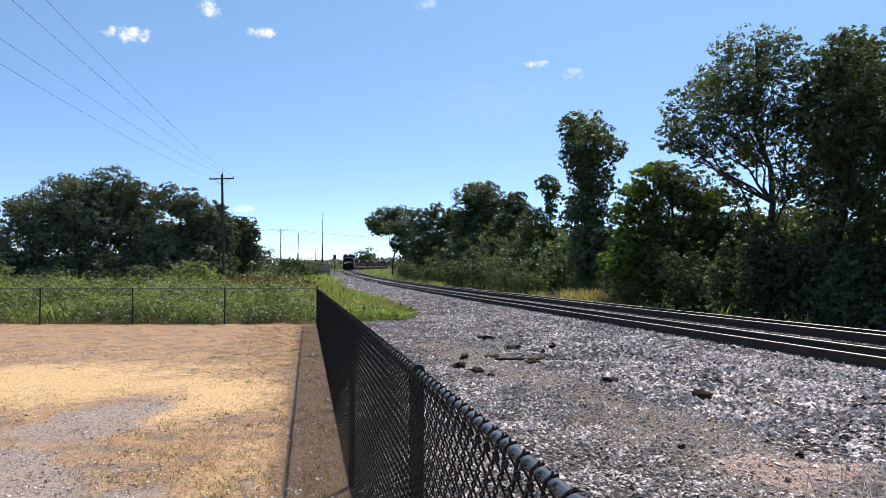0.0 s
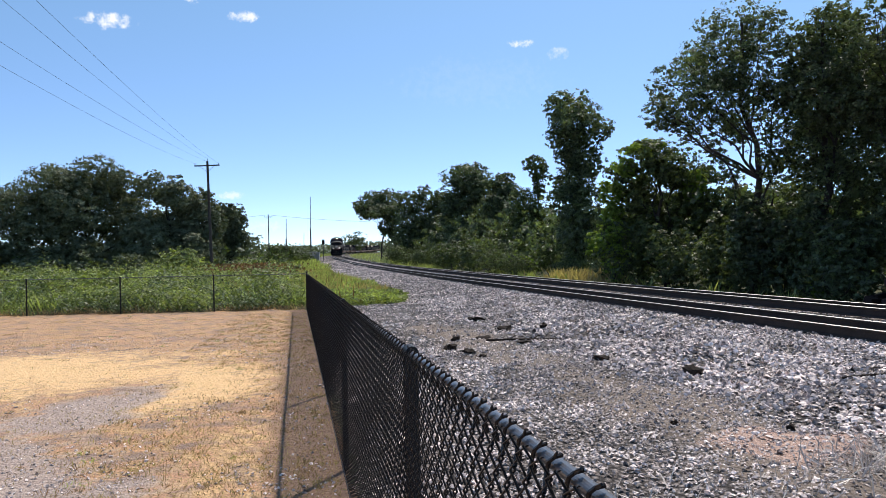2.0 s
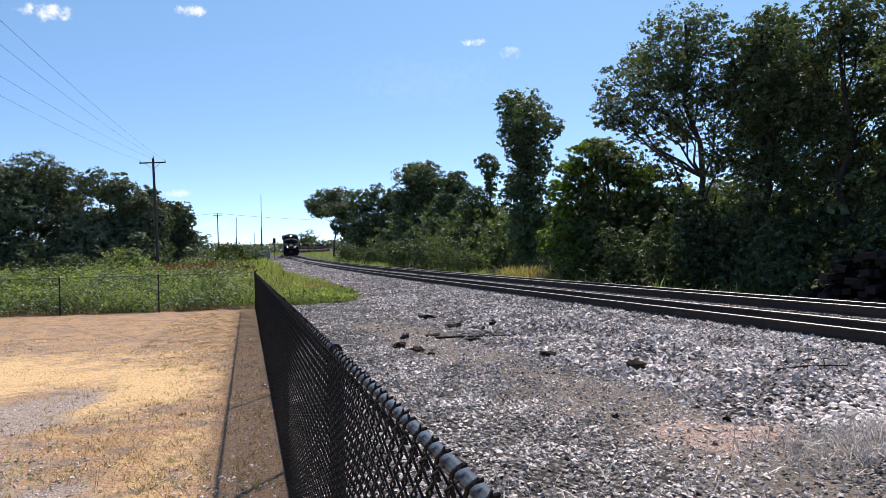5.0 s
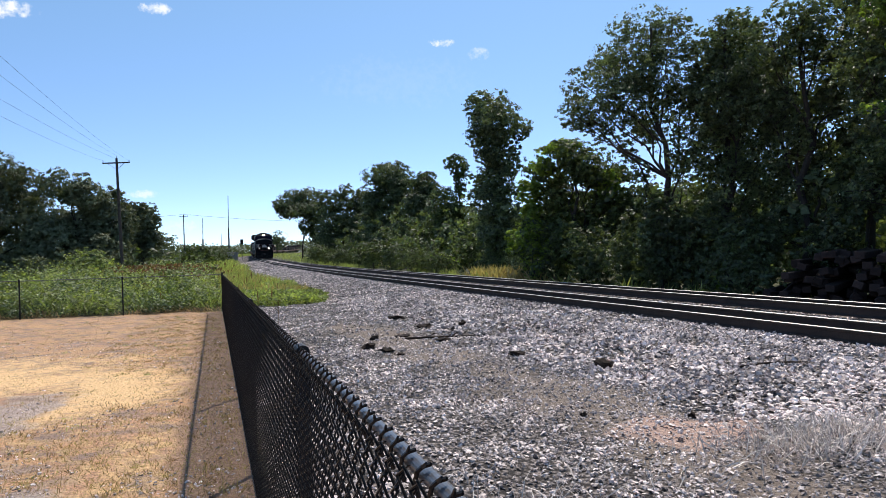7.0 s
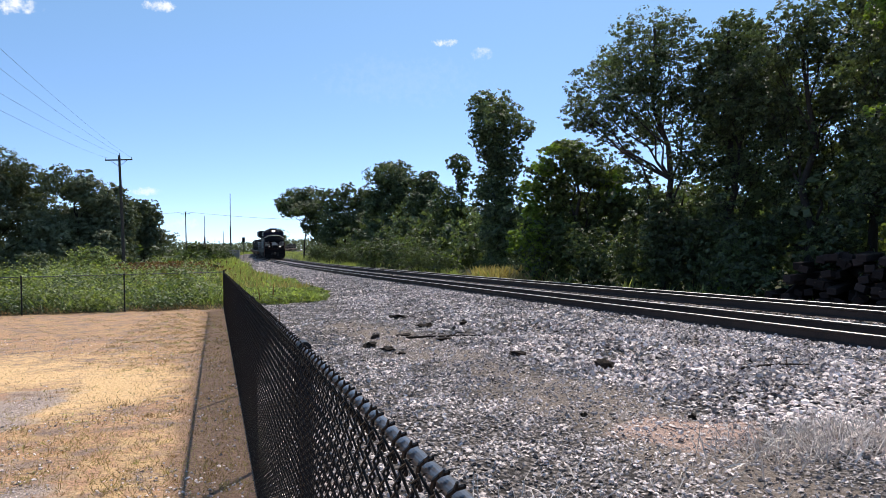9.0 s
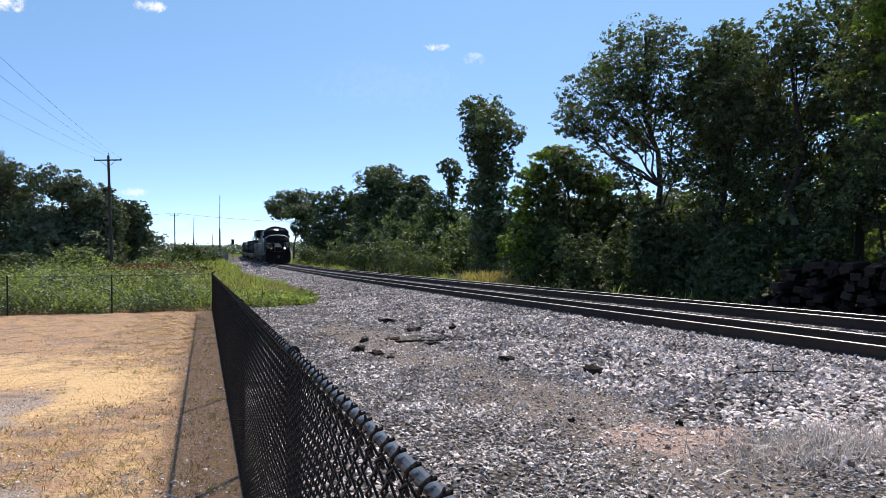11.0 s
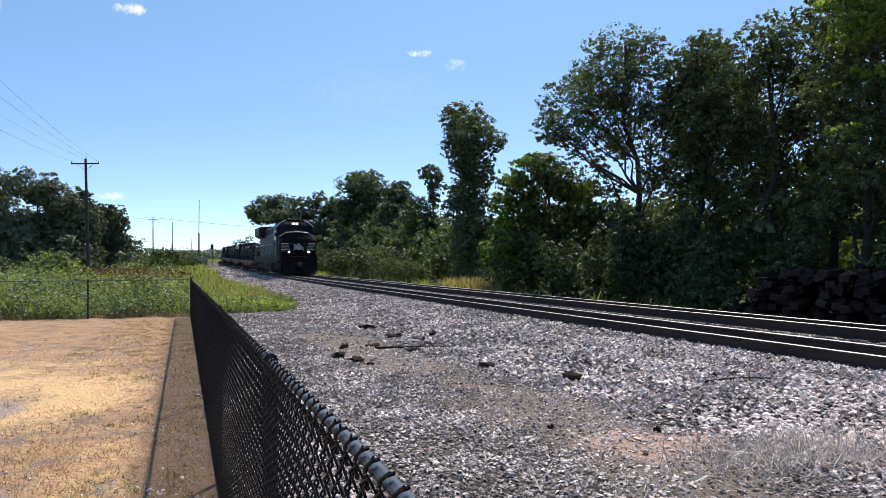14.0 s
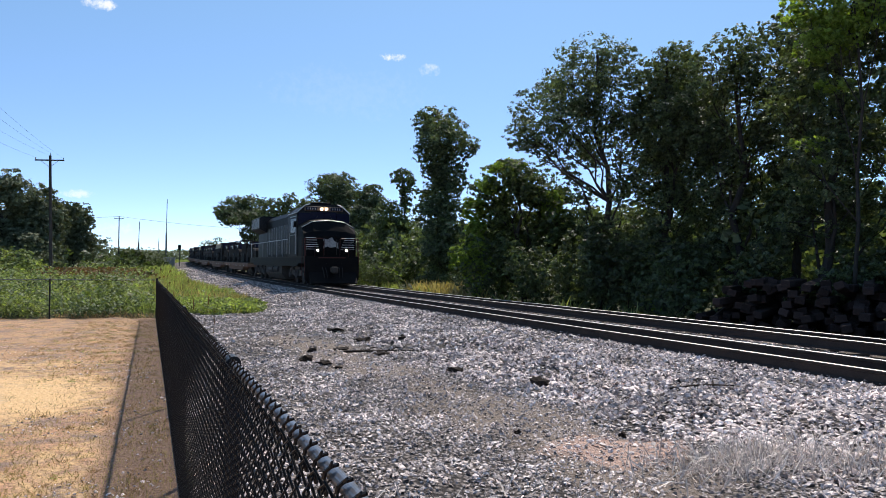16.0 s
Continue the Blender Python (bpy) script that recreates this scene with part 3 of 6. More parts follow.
# ---- fence ----
def fence_run(thing_ob, p0, p1, side, pitch=0.0295, rows=40, thick=0.0027):
    """A chain-link run: posts, top rail, wire ties, bottom wire and woven mesh on one side."""
    p0, p1 = Vector(p0), Vector(p1)
    flat = Vector((p1.x - p0.x, p1.y - p0.y, 0))
    length = flat.length
    d = flat.normalized()
    nrm = Vector((d.y, -d.x, 0)) * side
    n = max(1, round(length / 3.05))
    bm = bmesh.new()
    tube(bm, p0 + Vector((0, 0, 1.203)), p1 + Vector((0, 0, 1.208)), 0.0102, sides=20)
    part("top_rail", bm, "rail_paint", thing_ob, "black coated tubular top rail")
    bm = bmesh.new()
    tube(bm, p0 + nrm * 0.03 + Vector((0, 0, 0.06)), p1 + nrm * 0.03 + Vector((0, 0, 0.06)), 0.003, sides=5)
    part("tension_wire", bm, "black_vinyl", thing_ob)
    # woven wires: each zigzags from the bottom to the top, knuckled at its ends
    count = int(length / pitch)
    h = 1.198 / rows
    k = np.arange(rows + 2)
    zz = np.concatenate([[0.02], 0.03 + np.arange(rows) * h * 1.0, [0.03 + (rows - 0.35) * h]])
    off = np.where(k % 2 == 0, 0.5, -0.5) * pitch * 1.06
    lift = np.where(k % 2 == 0, 1, -1) * 0.0035
    ring = [(math.cos(a), math.sin(a)) for a in (0.5, 0.5 + 2.094, 0.5 + 4.189)]
    vs, fs, base = [], [], 0
    a = np.arange(rows + 1)
    seg = []
    for j in range(3):
        seg.append(np.stack([a * 3 + j, a * 3 + (j + 1) % 3, (a + 1) * 3 + (j + 1) % 3, (a + 1) * 3 + j], -1))
    seg = np.concatenate(seg)
    for i in range(count):
        u = (i + 0.5) * pitch
        f = u / length
        flip = 1 if i % 2 else -1
        along = u + off * flip
        pz = p0.z + (p1.z - p0.z) * f + zz
        cx = p0.x + d.x * along + nrm.x * (0.026 + lift * flip)
        cy = p0.y + d.y * along + nrm.y * (0.026 + lift * flip)
        r = thick
        pts = np.empty((rows + 2, 3, 3))
        for j, (ca, sa) in enumerate(ring):
            pts[:, j, 0] = cx + (d.x * ca + nrm.x * sa) * r
            pts[:, j, 1] = cy + (d.y * ca + nrm.y * sa) * r
            pts[:, j, 2] = pz
        vs.append(pts.reshape(-1, 3))
        fs.append(seg + base)
        base += (rows + 2) * 3
    me = array_mesh("wire_mesh", np.concatenate(vs), np.concatenate(fs), True)
    link_part("wire_mesh", me, "black_vinyl", thing_ob, "black vinyl-coated diamond wire mesh")
    # wire ends bent over the top rail in hooks, each with a short raised prong
    bm = bmesh.new()
    hook = [(-1.25, 0.032), (-0.6, 0.0195), (0.2, 0.0148), (0.85, 0.0135), (1.5, 0.0138)]
    for i in range(count // 2):
        u = (2 * i + 1) * pitch
        q = p0 + d * u + Vector((0, 0, 1.208 + (p1.z - p0.z) * u / length))
        lean = RNG.normal(0, 0.004)
        pts = [q + nrm * (math.cos(g) * r) + Vector((0, 0, math.sin(g) * r)) + d * (lean + 0.012 - 0.006 * k) for k, (g, r) in enumerate(hook)]
        limb(bm, pts, 0.0031, 0.0027, 5)
        tube(bm, pts[3], pts[3] + nrm * 0.002 + d * (lean - 0.012) + Vector((0, 0, 0.010)), 0.0030, 0.0016, 5)
        foot = q + nrm * 0.027 - d * 0.016 - Vector((0, 0, 0.03))
        tube(bm, foot, pts[1], 0.0029, sides=4, caps=False)
    link = part("knuckle_wire", bm, "black_vinyl", thing_ob)
    link["kind"] = "stuff"
    return d, nrm, n, length


def make_fences():
    c = Vector((CORNER[0], CORNER[1], -0.35))
    near = Vector((fence_x(-4.9), -4.9, 0.17))
    run = thing("chain_link_fence", "black vinyl-coated chain-link fence between dry lot and gravel", "fence", group="lot fences")
    d, nrm, n, length = fence_run(run, near, c, -1)
    first = 2.07
    for i in range(-2, 8):
        y = first + 2.995 * i + 0.02
        if i == 7:
            y = CORNER[1]
        zb = lot_z(y)
        bm = bmesh.new()
        r = 0.0215 if i < 7 else 0.030
        tube(bm, (fence_x(y), y, zb - 0.1), (fence_x(y), y, zb + 1.195 + (0.04 if i == 7 else 0)), r, sides=16)
        post = part("post", bm, "black_vinyl", run)
        bm = bmesh.new()
        if i == 7:
            bmesh.ops.create_uvsphere(bm, u_segments=12, v_segments=6, radius=r * 1.15, matrix=Matrix.Translation((fence_x(y), y, zb + 1.24)))
        else:
            q = Vector((fence_x(y), y, zb + 1.2))
            tube(bm, q - FENCE_DIR * 0.03, q + FENCE_DIR * 0.03, 0.019, sides=14)
        part("cap", bm, "black_vinyl", post)
        for k in range(4):
            bm = bmesh.new()
            bmesh.ops.create_cone(bm, segments=14, radius1=r + 0.004, radius2=r + 0.004, depth=0.012, matrix=Matrix.Translation((fence_x(y), y, zb + 0.2 + 0.28 * k)))
            part("tie_band", bm, "black_vinyl", post)
    far = thing("chain_link_fence", "black vinyl-coated chain-link fence with weeds growing through", "fence", group="lot fences")
    left = Vector((CORNER[0] - 30.5, 23.6, -0.35))
    fence_run(far, left, c - Vector((0.04, 0, 0)), 1, 0.059, 20, 0.0030)
    for i in range(1, 11):
        x = CORNER[0] - 3.07 * i
        bm = bmesh.new()
        tube(bm, (x, 23.6, -0.45), (x, 23.6, 0.86), 0.0225, sides=14)
        post = part("post", bm, "black_vinyl", far)
        bm = bmesh.new()
        bmesh.ops.create_uvsphere(bm, u_segments=12, v_segments=6, radius=0.028, matrix=Matrix.Translation((x, 23.6, 0.87)))
        part("cap", bm, "black_vinyl", post)


# ---- track ----
RAIL = [(-0.076, 0), (0.076, 0), (0.076, 0.011), (0.012, 0.032), (0.009, 0.05), (0.009, 0.125), (0.014, 0.138), (0.036, 0.148), (0.037, 0.172), (0.030, 0.182), (0.018, 0.186),
        (-0.018, 0.186), (-0.030, 0.182), (-0.037, 0.172), (-0.036, 0.148), (-0.014, 0.138), (-0.009, 0.125), (-0.009, 0.05), (-0.012, 0.032), (-0.076, 0.011)]


def sweep_rail(name, offset, drop, material, top_material, label):
    ys = np.concatenate([np.arange(-30, 80, 1.0), np.arange(80, 340, 4.0)])
    sl = np.polyval(SLOPE, ys)
    nx, ny = 1 / np.sqrt(1 + sl ** 2), -sl / np.sqrt(1 + sl ** 2)
    cx, cy, cz = track_x(ys) + nx * offset, ys + ny * offset, track_z(ys) - 0.186 - drop
    prof = np.array(RAIL)
    k = len(prof)
    v = np.stack([cx[:, None] + nx[:, None] * prof[:, 0], cy[:, None] + ny[:, None] * prof[:, 0], cz[:, None] + prof[:, 1]], -1).reshape(-1, 3)
    a, j = np.meshgrid(np.arange(len(ys) - 1), np.arange(k), indexing="ij")
    a, j = a.ravel(), j.ravel()
    fa = np.stack([a * k + j, a * k + (j + 1) % k, (a + 1) * k + (j + 1) % k, (a + 1) * k + j], -1)[:, ::-1]
    me = array_mesh(name, v, fa)
    me.materials.append(M[material])
    me.materials.append(M[top_material])
    me.polygons.foreach_set("material_index", np.where((j >= 10) & (j <= 11), 1, 0).astype(np.int32))
    ob = new(name, me)
    return tagged(ob, label, "rail", group="rails", kind="structure")


def make_track():
    sweep_rail("rail", -0.775, 0.0, "rail_rust", "steel", "running rail with a polished head on timber ties")
    sweep_rail("rail", 0.775, -0.045, "rail_rust", "steel", "running rail with a polished head on timber ties")
    sweep_rail("spare_rail", -0.775 - 0.58, 0.055, "rail_rust", "steel", "rusty spare rail laid along the tie ends")
    sweep_rail("spare_rail", 0.775 + 0.62, -0.055, "rail_rust", "steel", "rusty spare rail laid along the tie ends")
    bm = bmesh.new()
    box(bm, 0, 0, 0, 2.6, 0.23, 0.18, 0.008)
    proto = bpy.data.meshes.new("tie")
    bm.to_mesh(proto)
    bm.free()
    proto.materials.append(M["tie"])
    group = thing("track_ties", "weathered dark timber railway ties sunk in ballast", "railway ties", kind="structure")
    y = -12.0
    for i in range(230):
        sl = float(np.polyval(SLOPE, y))
        ob = new("tie", proto)
        ob.parent = group
        ob.matrix_local = pose(float(track_x(y)), y, float(track_z(y)) - 0.186 - 0.105, 0, -0.8, math.degrees(math.atan(-sl)) * -1 + 0.0)
        ob.rotation_euler.z = -math.atan(sl) + random.uniform(-0.01, 0.01)
        y += 0.55 / math.sqrt(1 + sl * sl)


# ---- trees and weeds ----
def limb(bm, pts, r0, r1, sides=8):
    n = len(pts) - 1
    for i in range(n):
        a, b = r0 + (r1 - r0) * i / n, r0 + (r1 - r0) * (i + 1) / n
        tube(bm, pts[i], pts[i + 1], a, b, sides, caps=False)


def bent(p, q, k, amount):
    p, q = Vector(p), Vector(q)
    out = []
    for i in range(k + 1):
        w = i / k
        v = p.lerp(q, w)
        j = amount * math.sin(math.pi * w)
        out.append(v + Vector((random.uniform(-j, j), random.uniform(-j, j), random.uniform(-j, j) * 0.5)))
    return out


def leaf_cloud(blobs, count, size, spread=0.5, shell=0.5, lumps=13):
    """Leaves gathered in small sprays on lumps that sit on a set of ovals (x, y, z, rx, ry, rz)."""
    b = np.asarray(blobs, dtype=float)
    if lumps:
        sub = []
        for o in b:
            d = RNG.normal(0, 1, (lumps, 3))
            d /= np.linalg.norm(d, axis=1)[:, None]
            k = RNG.uniform(0.30, 0.55, lumps)
            c = o[:3] + d * o[3:] * (1.06 - k * 0.7)[:, None]
            sub.append(np.concatenate([c, o[3:][None] * k[:, None] * np.array([1.05, 1.05, 0.9])], 1))
        sub.append(b * np.array([1, 1, 1, 0.8, 0.8, 0.8]))
        b = np.concatenate(sub)
    w = b[:, 3] * b[:, 5]
    per = 12
    n = max(1, count // per)
    pick = RNG.choice(len(b), n, p=w / w.sum())
    d = RNG.normal(0, 1, (n, 3))
    d /= np.linalg.norm(d, axis=1)[:, None]
    rad = shell + (1.0 - shell) * RNG.uniform(0, 1, n) ** 0.36
    c = b[pick, :3] + d * rad[:, None] * b[pick, 3:]
    reach = np.clip(b[pick, 3] * 0.30, 0.12, 0.6)
    spray = RNG.normal(0, 1, (n, per, 3)) * (spread * reach * 0.62)[:, None, None] * np.array([1, 1, 0.6])
    centres = (c[:, None] + spray).reshape(-1, 3)
    sizes = size * RNG.uniform(0.6, 1.3, len(centres))
    out = np.repeat(d * 0.9 + np.array([0, 0, 0.35]), per, 0)
    return scatter(LEAF_V, LEAF_F, centres, sizes, turns=facing(out, 0.40))


def tree(name, label, x, y, leaves, count, size, blobs, trunk=0.17, vines=()):
    """A trunk with limbs reaching into each part of the crown; blobs are (across, height, half width, half height)."""
    g = gz(x, y)
    ob = thing(name, label, "tree", pose(x, y, g), group="trees")
    away = Vector((x, y, 0)).normalized()
    across = Vector((away.y, -away.x, 0))
    ovals = []
    for dx, zc, rx, rz in blobs:
        q = across * dx + away * random.uniform(-0.8, 0.8) * rx
        ovals.append((q.x, q.y, max(zc - g, rz * 0.85), rx, rx, rz))
    top = max(o[2] for o in ovals)
    bm = bmesh.new()
    tip = max(ovals, key=lambda o: o[2])
    spine = bent((0, 0, -0.2), (tip[0] * 0.7, tip[1] * 0.7, top), 7, 0.3)
    limb(bm, spine, trunk, trunk * 0.22, 10)
    for o in ovals:
        lo = min(max(1, int(7 * max(0.15, (o[2] - 1.2 - o[3] * 0.7) / top))), 5)
        start = spine[lo]
        r = trunk * (0.42 - 0.04 * lo)
        path = bent(start, (o[0], o[1], o[2]), 4, 0.25)
        limb(bm, path, r, r * 0.35, 6)
        for _ in range(5):
            d = Vector((random.gauss(0, 1), random.gauss(0, 1), random.gauss(0.3, 0.6))).normalized()
            limb(bm, bent(path[random.randint(2, 4)], Vector(o[:3]) + Vector((d.x * o[3], d.y * o[4], d.z * o[5])) * 0.8, 2, 0.15), r * 0.3, 0.012, 4)
    part("trunk", bm, "bark", ob)
    for o in list(ovals):
        if o[2] > 4.0:
            w = random.uniform(0.6, 0.85)
            ovals.append((o[0] * w, o[1] * w, o[2] - (1 - w) * 0.35 * o[2], o[3] * 0.5, o[4] * 0.5, o[5] * 0.55))
    v, fa = leaf_cloud(ovals, int(count * 0.88), size)
    link_part("crown", array_mesh("crown", v, fa), leaves, ob)
    # added leaves in a brighter material, painting the crown's sunlit parts
    if vines:
        climb = []
        for dx, zc, rx, rz in vines:
            q = across * dx - away * 0.5
            climb.append((q.x, q.y, zc - g, rx, rx, rz))
        v, fa = leaf_cloud(climb, count // 4, size, lumps=5)
        link_part("vine", array_mesh("vine", v, fa), "leaf_bright", ob, "yellow-green leaves added to paint sunlight on the crown's top and side")
    return ob


def shrub(label, x, y, leaves, count, size, w, h, category="shrub", name="shrub"):
    g = gz(x, y)
    ob = thing(name, label, category, pose(x, y, g), group="shrubs")
    ovals = []
    for _ in range(6):
        a, r = random.uniform(0, 6.28), random.uniform(0, 0.55) * w
        rz = h * random.uniform(0.25, 0.4)
        ovals.append((math.cos(a) * r, math.sin(a) * r, random.uniform(rz * 0.8, h - rz), w * 0.45, w * 0.45, rz))
    for o in ovals[:3]:
        bm = bmesh.new()
        limb(bm, bent((0, 0, -0.1), o[:3], 3, 0.1), 0.03, 0.01, 5)
        part("stem", bm, "bark", ob)
    v, fa = leaf_cloud(ovals, int(count * 0.75), size * 1.06)
    link_part("foliage", array_mesh("foliage", v, fa), leaves, ob)
    return ob


def patch(name, label, category, material, xy, z_of, heights, size, shape="leaf", tilt=0.7):
    """Ground cover over many places, one mesh."""
    x, y = xy
    z = ground_z(x, y) + heights
    c = np.stack([x, y, z], -1)
    if shape == "leaf":
        v, fa = scatter(LEAF_V, LEAF_F, c, size, tilt)
    else:
        c[:, 2] = ground_z(x, y) - 0.01
        v, fa = scatter({"spike": SPIKE_V, "straw": STRAW_V}.get(shape, BLADE_V), SPIKE_F if shape in ("spike", "straw") else BLADE_F, c, size, tilt)
    ob = link_part(name, array_mesh(name, v, fa), material)
    return tagged(ob, label, category, kind="stuff")


# ---- train ----
def wheelset(parent, y, r=0.53, z=None):
    bm = bmesh.new()
    for sx in (-0.775, 0.775):
        tube(bm, (sx - 0.065, 0, 0), (sx + 0.065, 0, 0), r, sides=28)
        inner = -0.085 if sx > 0 else 0.085
        tube(bm, (sx + inner, 0, 0), (sx + inner * 0.7, 0, 0), r + 0.03, sides=28)
    tube(bm, (-0.75, 0, 0), (0.75, 0, 0), 0.09, sides=12)
    for sx in (-0.845, 0.845):
        for k in range(6):
            a = k * math.pi / 3
            tube(bm, (sx, math.cos(a) * r * 0.55, math.sin(a) * r * 0.55), (sx * 1.005, math.cos(a) * r * 0.55, math.sin(a) * r * 0.55), 0.05, sides=8)
    ob = part("wheelset", bm, "loco_grime", parent)
    ob.location = (0, y, r if z is None else z)
    return ob


def loco_truck(parent, y):
    """A three-axle truck: side frames, journal boxes, springs; the wheelsets hang under it."""
    bm = bmesh.new()
    for sx in (-1.12, 1.12):
        outline = [(y - 2.35, 0.62), (y - 2.35, 0.85), (y - 1.9, 1.0), (y + 1.9, 1.0), (y + 2.35, 0.85), (y + 2.35, 0.62), (y + 1.4, 0.56), (y + 0.9, 0.48), (y - 0.9, 0.48), (y - 1.4, 0.56)]
        prism(bm, outline, sx - 0.09, sx + 0.09)
        for k in (-1.95, 0, 1.95):
            box(bm, sx * 1.06, y + k, 0.53, 0.2, 0.34, 0.3, 0.03)
            for dy in (-0.33, 0.33):
                tube(bm, (sx * 1.07, y + k + dy, 0.5), (sx * 1.07, y + k + dy, 0.86), 0.085, sides=10)
        for k in (-1.0, 1.0):
            tube(bm, (sx * 1.12, y + k - 0.3, 0.93), (sx * 1.12, y + k + 0.3, 0.93), 0.1, sides=10)
    box(bm, 0, y, 0.85, 2.1, 1.2, 0.25, 0.02)
    tr = part("truck", bm, "loco_grime", parent)
    return tr, [wheelset(tr, y + k) for k in (-1.95, 0, 1.95)]


def make_locomotive():
    """Wide-nose six-axle diesel; y forward, front coupler face at y = 0, rails at z = 0."""
    ob = thing("locomotive", "black six-axle diesel locomotive with lit headlights pulling flatcars", "locomotive")
    # frame with stepped ends
    bm = bmesh.new()
    prism(bm, [(-0.95, 1.62), (-21.6, 1.62), (-21.6, 1.22), (-19.8, 1.22), (-19.3, 1.05), (-3.2, 1.05), (-2.7, 1.22), (-0.95, 1.22)], -1.5, 1.5)
    part("frame", bm, "loco_black", ob)
    bm = bmesh.new()
    for sx in (-1.503, 1.503):
        box(bm, sx, -11.3, 1.585, 0.012, 20.4, 0.05)
    part("sill_stripe", bm, "loco_grime", ob)
    # pilot plate, plow and steps
    bm = bmesh.new()
    prism(bm, [(-1.5, 1.22), (1.5, 1.22), (1.5, 0.35), (1.35, 0.14), (-1.35, 0.14), (-1.5, 0.35)], -1.05, -0.9, "y")
    part("pilot", bm, "loco_black", ob)
    bm = bmesh.new()
    prism(bm, [(-0.88, 0.75), (-0.35, 0.16), (-0.45, 0.12), (-0.95, 0.12)], -1.3, 1.3)
    part("snow_plow", bm, "loco_black", ob)
    for sx in (-1, 1):
        bm = bmesh.new()
        for k in range(4):
            box(bm, sx * 1.36, -1.35, 0.42 + 0.3 * k, 0.32, 0.45, 0.03)
        box(bm, sx * 1.19, -1.35, 0.85, 0.02, 0.5, 0.95)
        part("steps", bm, "loco_black", ob)
        bm = bmesh.new()
        for yy in (-0.98, -1.62):
            tube(bm, (sx * 1.52, yy, 0.55), (sx * 1.52, yy, 2.6), 0.018, sides=8)
        part("grab_rail", bm, "maroon", ob, "dark red grab rail")
    bm = bmesh.new()
    box(bm, 0, -0.55, 0.88, 0.28, 0.75, 0.26, 0.05)
    box(bm, 0.06, -0.12, 0.88, 0.34, 0.26, 0.36, 0.06)
    part("coupler", bm, "loco_grime", ob)
    for sx in (-0.55, -0.38, 0.38, 0.55):
        bm = bmesh.new()
        limb(bm, [(sx, -0.88, 1.0), (sx * 0.95, -0.68, 0.72), (sx * 0.9, -0.6, 0.5), (sx * 0.85, -0.66, 0.36)], 0.025, 0.025, 6)
        part("air_hose", bm, "rubber", ob)
    bm = bmesh.new()
    box(bm, 0, -0.93, 1.55, 1.5, 0.04, 0.06)
    part("footboard_stripe", bm, "maroon", ob, "dark red stripe over the pilot")
    # nose: upright face, steep arched brow, nearly level top
    bm = bmesh.new()
    stations = [(-1.46, 1.62, 1.62, 1.42), (-1.38, 2.65, 2.75, 1.44), (-1.50, 2.86, 3.05, 1.48), (-1.86, 3.22, 3.62, 1.5), (-2.1, 3.28, 3.70, 1.5), (-2.95, 3.36, 3.80, 1.5)]
    rings = []
    for y, zs, zc, w in stations:
        rings.append([bm.verts.new(p) for p in ((-w, y, 1.62 if zs > 1.7 else 1.60), (-w, y, zs), (-w * 0.62, y, zs + (zc - zs) * 0.8), (0, y, zc), (w * 0.62, y, zs + (zc - zs) * 0.8), (w, y, zs), (w, y, 1.62 if zs > 1.7 else 1.60))])
    for p, q in zip(rings, rings[1:]):
        for i in range(6):
            bm.faces.new((p[i], p[i + 1], q[i + 1], q[i]))
    bm.faces.new(rings[0])
    bmesh.ops.recalc_face_normals(bm, faces=bm.faces)
    nose = part("nose", bm, "loco_black", ob)
    # highlight along the glossy brow, modelled as a pale line
    bm = bmesh.new()
    limb(bm, [(-1.5, -1.86, 3.235), (-0.93, -1.86, 3.555), (0, -1.86, 3.635), (0.93, -1.86, 3.555), (1.5, -1.86, 3.235)], 0.022, 0.022, 6)
    part("brow_stripe", bm, "alu", nose, "pale line painting the highlight on the glossy brow")
    for k in range(6):
        z = 2.02 + 0.125 * k
        yy = -1.46 + (z - 1.62) * 0.078 + 0.006
        for sx in (-1, 1):
            bm = bmesh.new()
            w = 0.78 - 0.045 * k
            box(bm, sx * (1.38 - w / 2), yy, z, w, 0.012, 0.03)
            part("nose_stripe", bm, "loco_white" if k % 3 else "pale_grey", nose, "thin stripe across the nose")
    bm = bmesh.new()
    yy = -1.40
    prism(bm, [(-0.46, 2.06), (-0.30, 2.16), (-0.02, 2.10), (0.16, 2.18), (0.40, 2.06), (0.34, 2.40), (0.44, 2.62), (0.16, 2.56), (-0.10, 2.70), (-0.22, 2.48), (-0.44, 2.38)], -1.43, -1.385, "y")
    part("emblem", bm, "pale_grey", nose, "plain grey emblem on the nose")
    # cab
    bm = bmesh.new()
    vs = prism(bm, [(-1.54, 1.62), (1.54, 1.62), (1.54, 4.10), (1.08, 4.52), (0.80, 4.62), (-0.80, 4.62), (-1.08, 4.52), (-1.54, 4.10)], -5.6, -2.95, "y")
    for v in vs:
        if v.co.y > -3 and v.co.z > 3.9:
            v.co.y -= 0.12
    cab = part("cab", bm, "loco_side", ob)
    # windscreen band, side windows, number boards, headlights
    for x0, x1 in ((-1.47, -0.75), (-0.73, -0.015), (0.015, 0.73), (0.75, 1.47)):
        bm = bmesh.new()
        top = 4.17 if max(abs(x0), abs(x1)) < 1 else 4.10
        prism(bm, [(x0, 3.45), (x1, 3.45), (x1, top), (x0, top)], -3.08, -2.925, "y")
        part("windscreen", bm, "glass_dark", cab, "dark tinted windscreen pane")
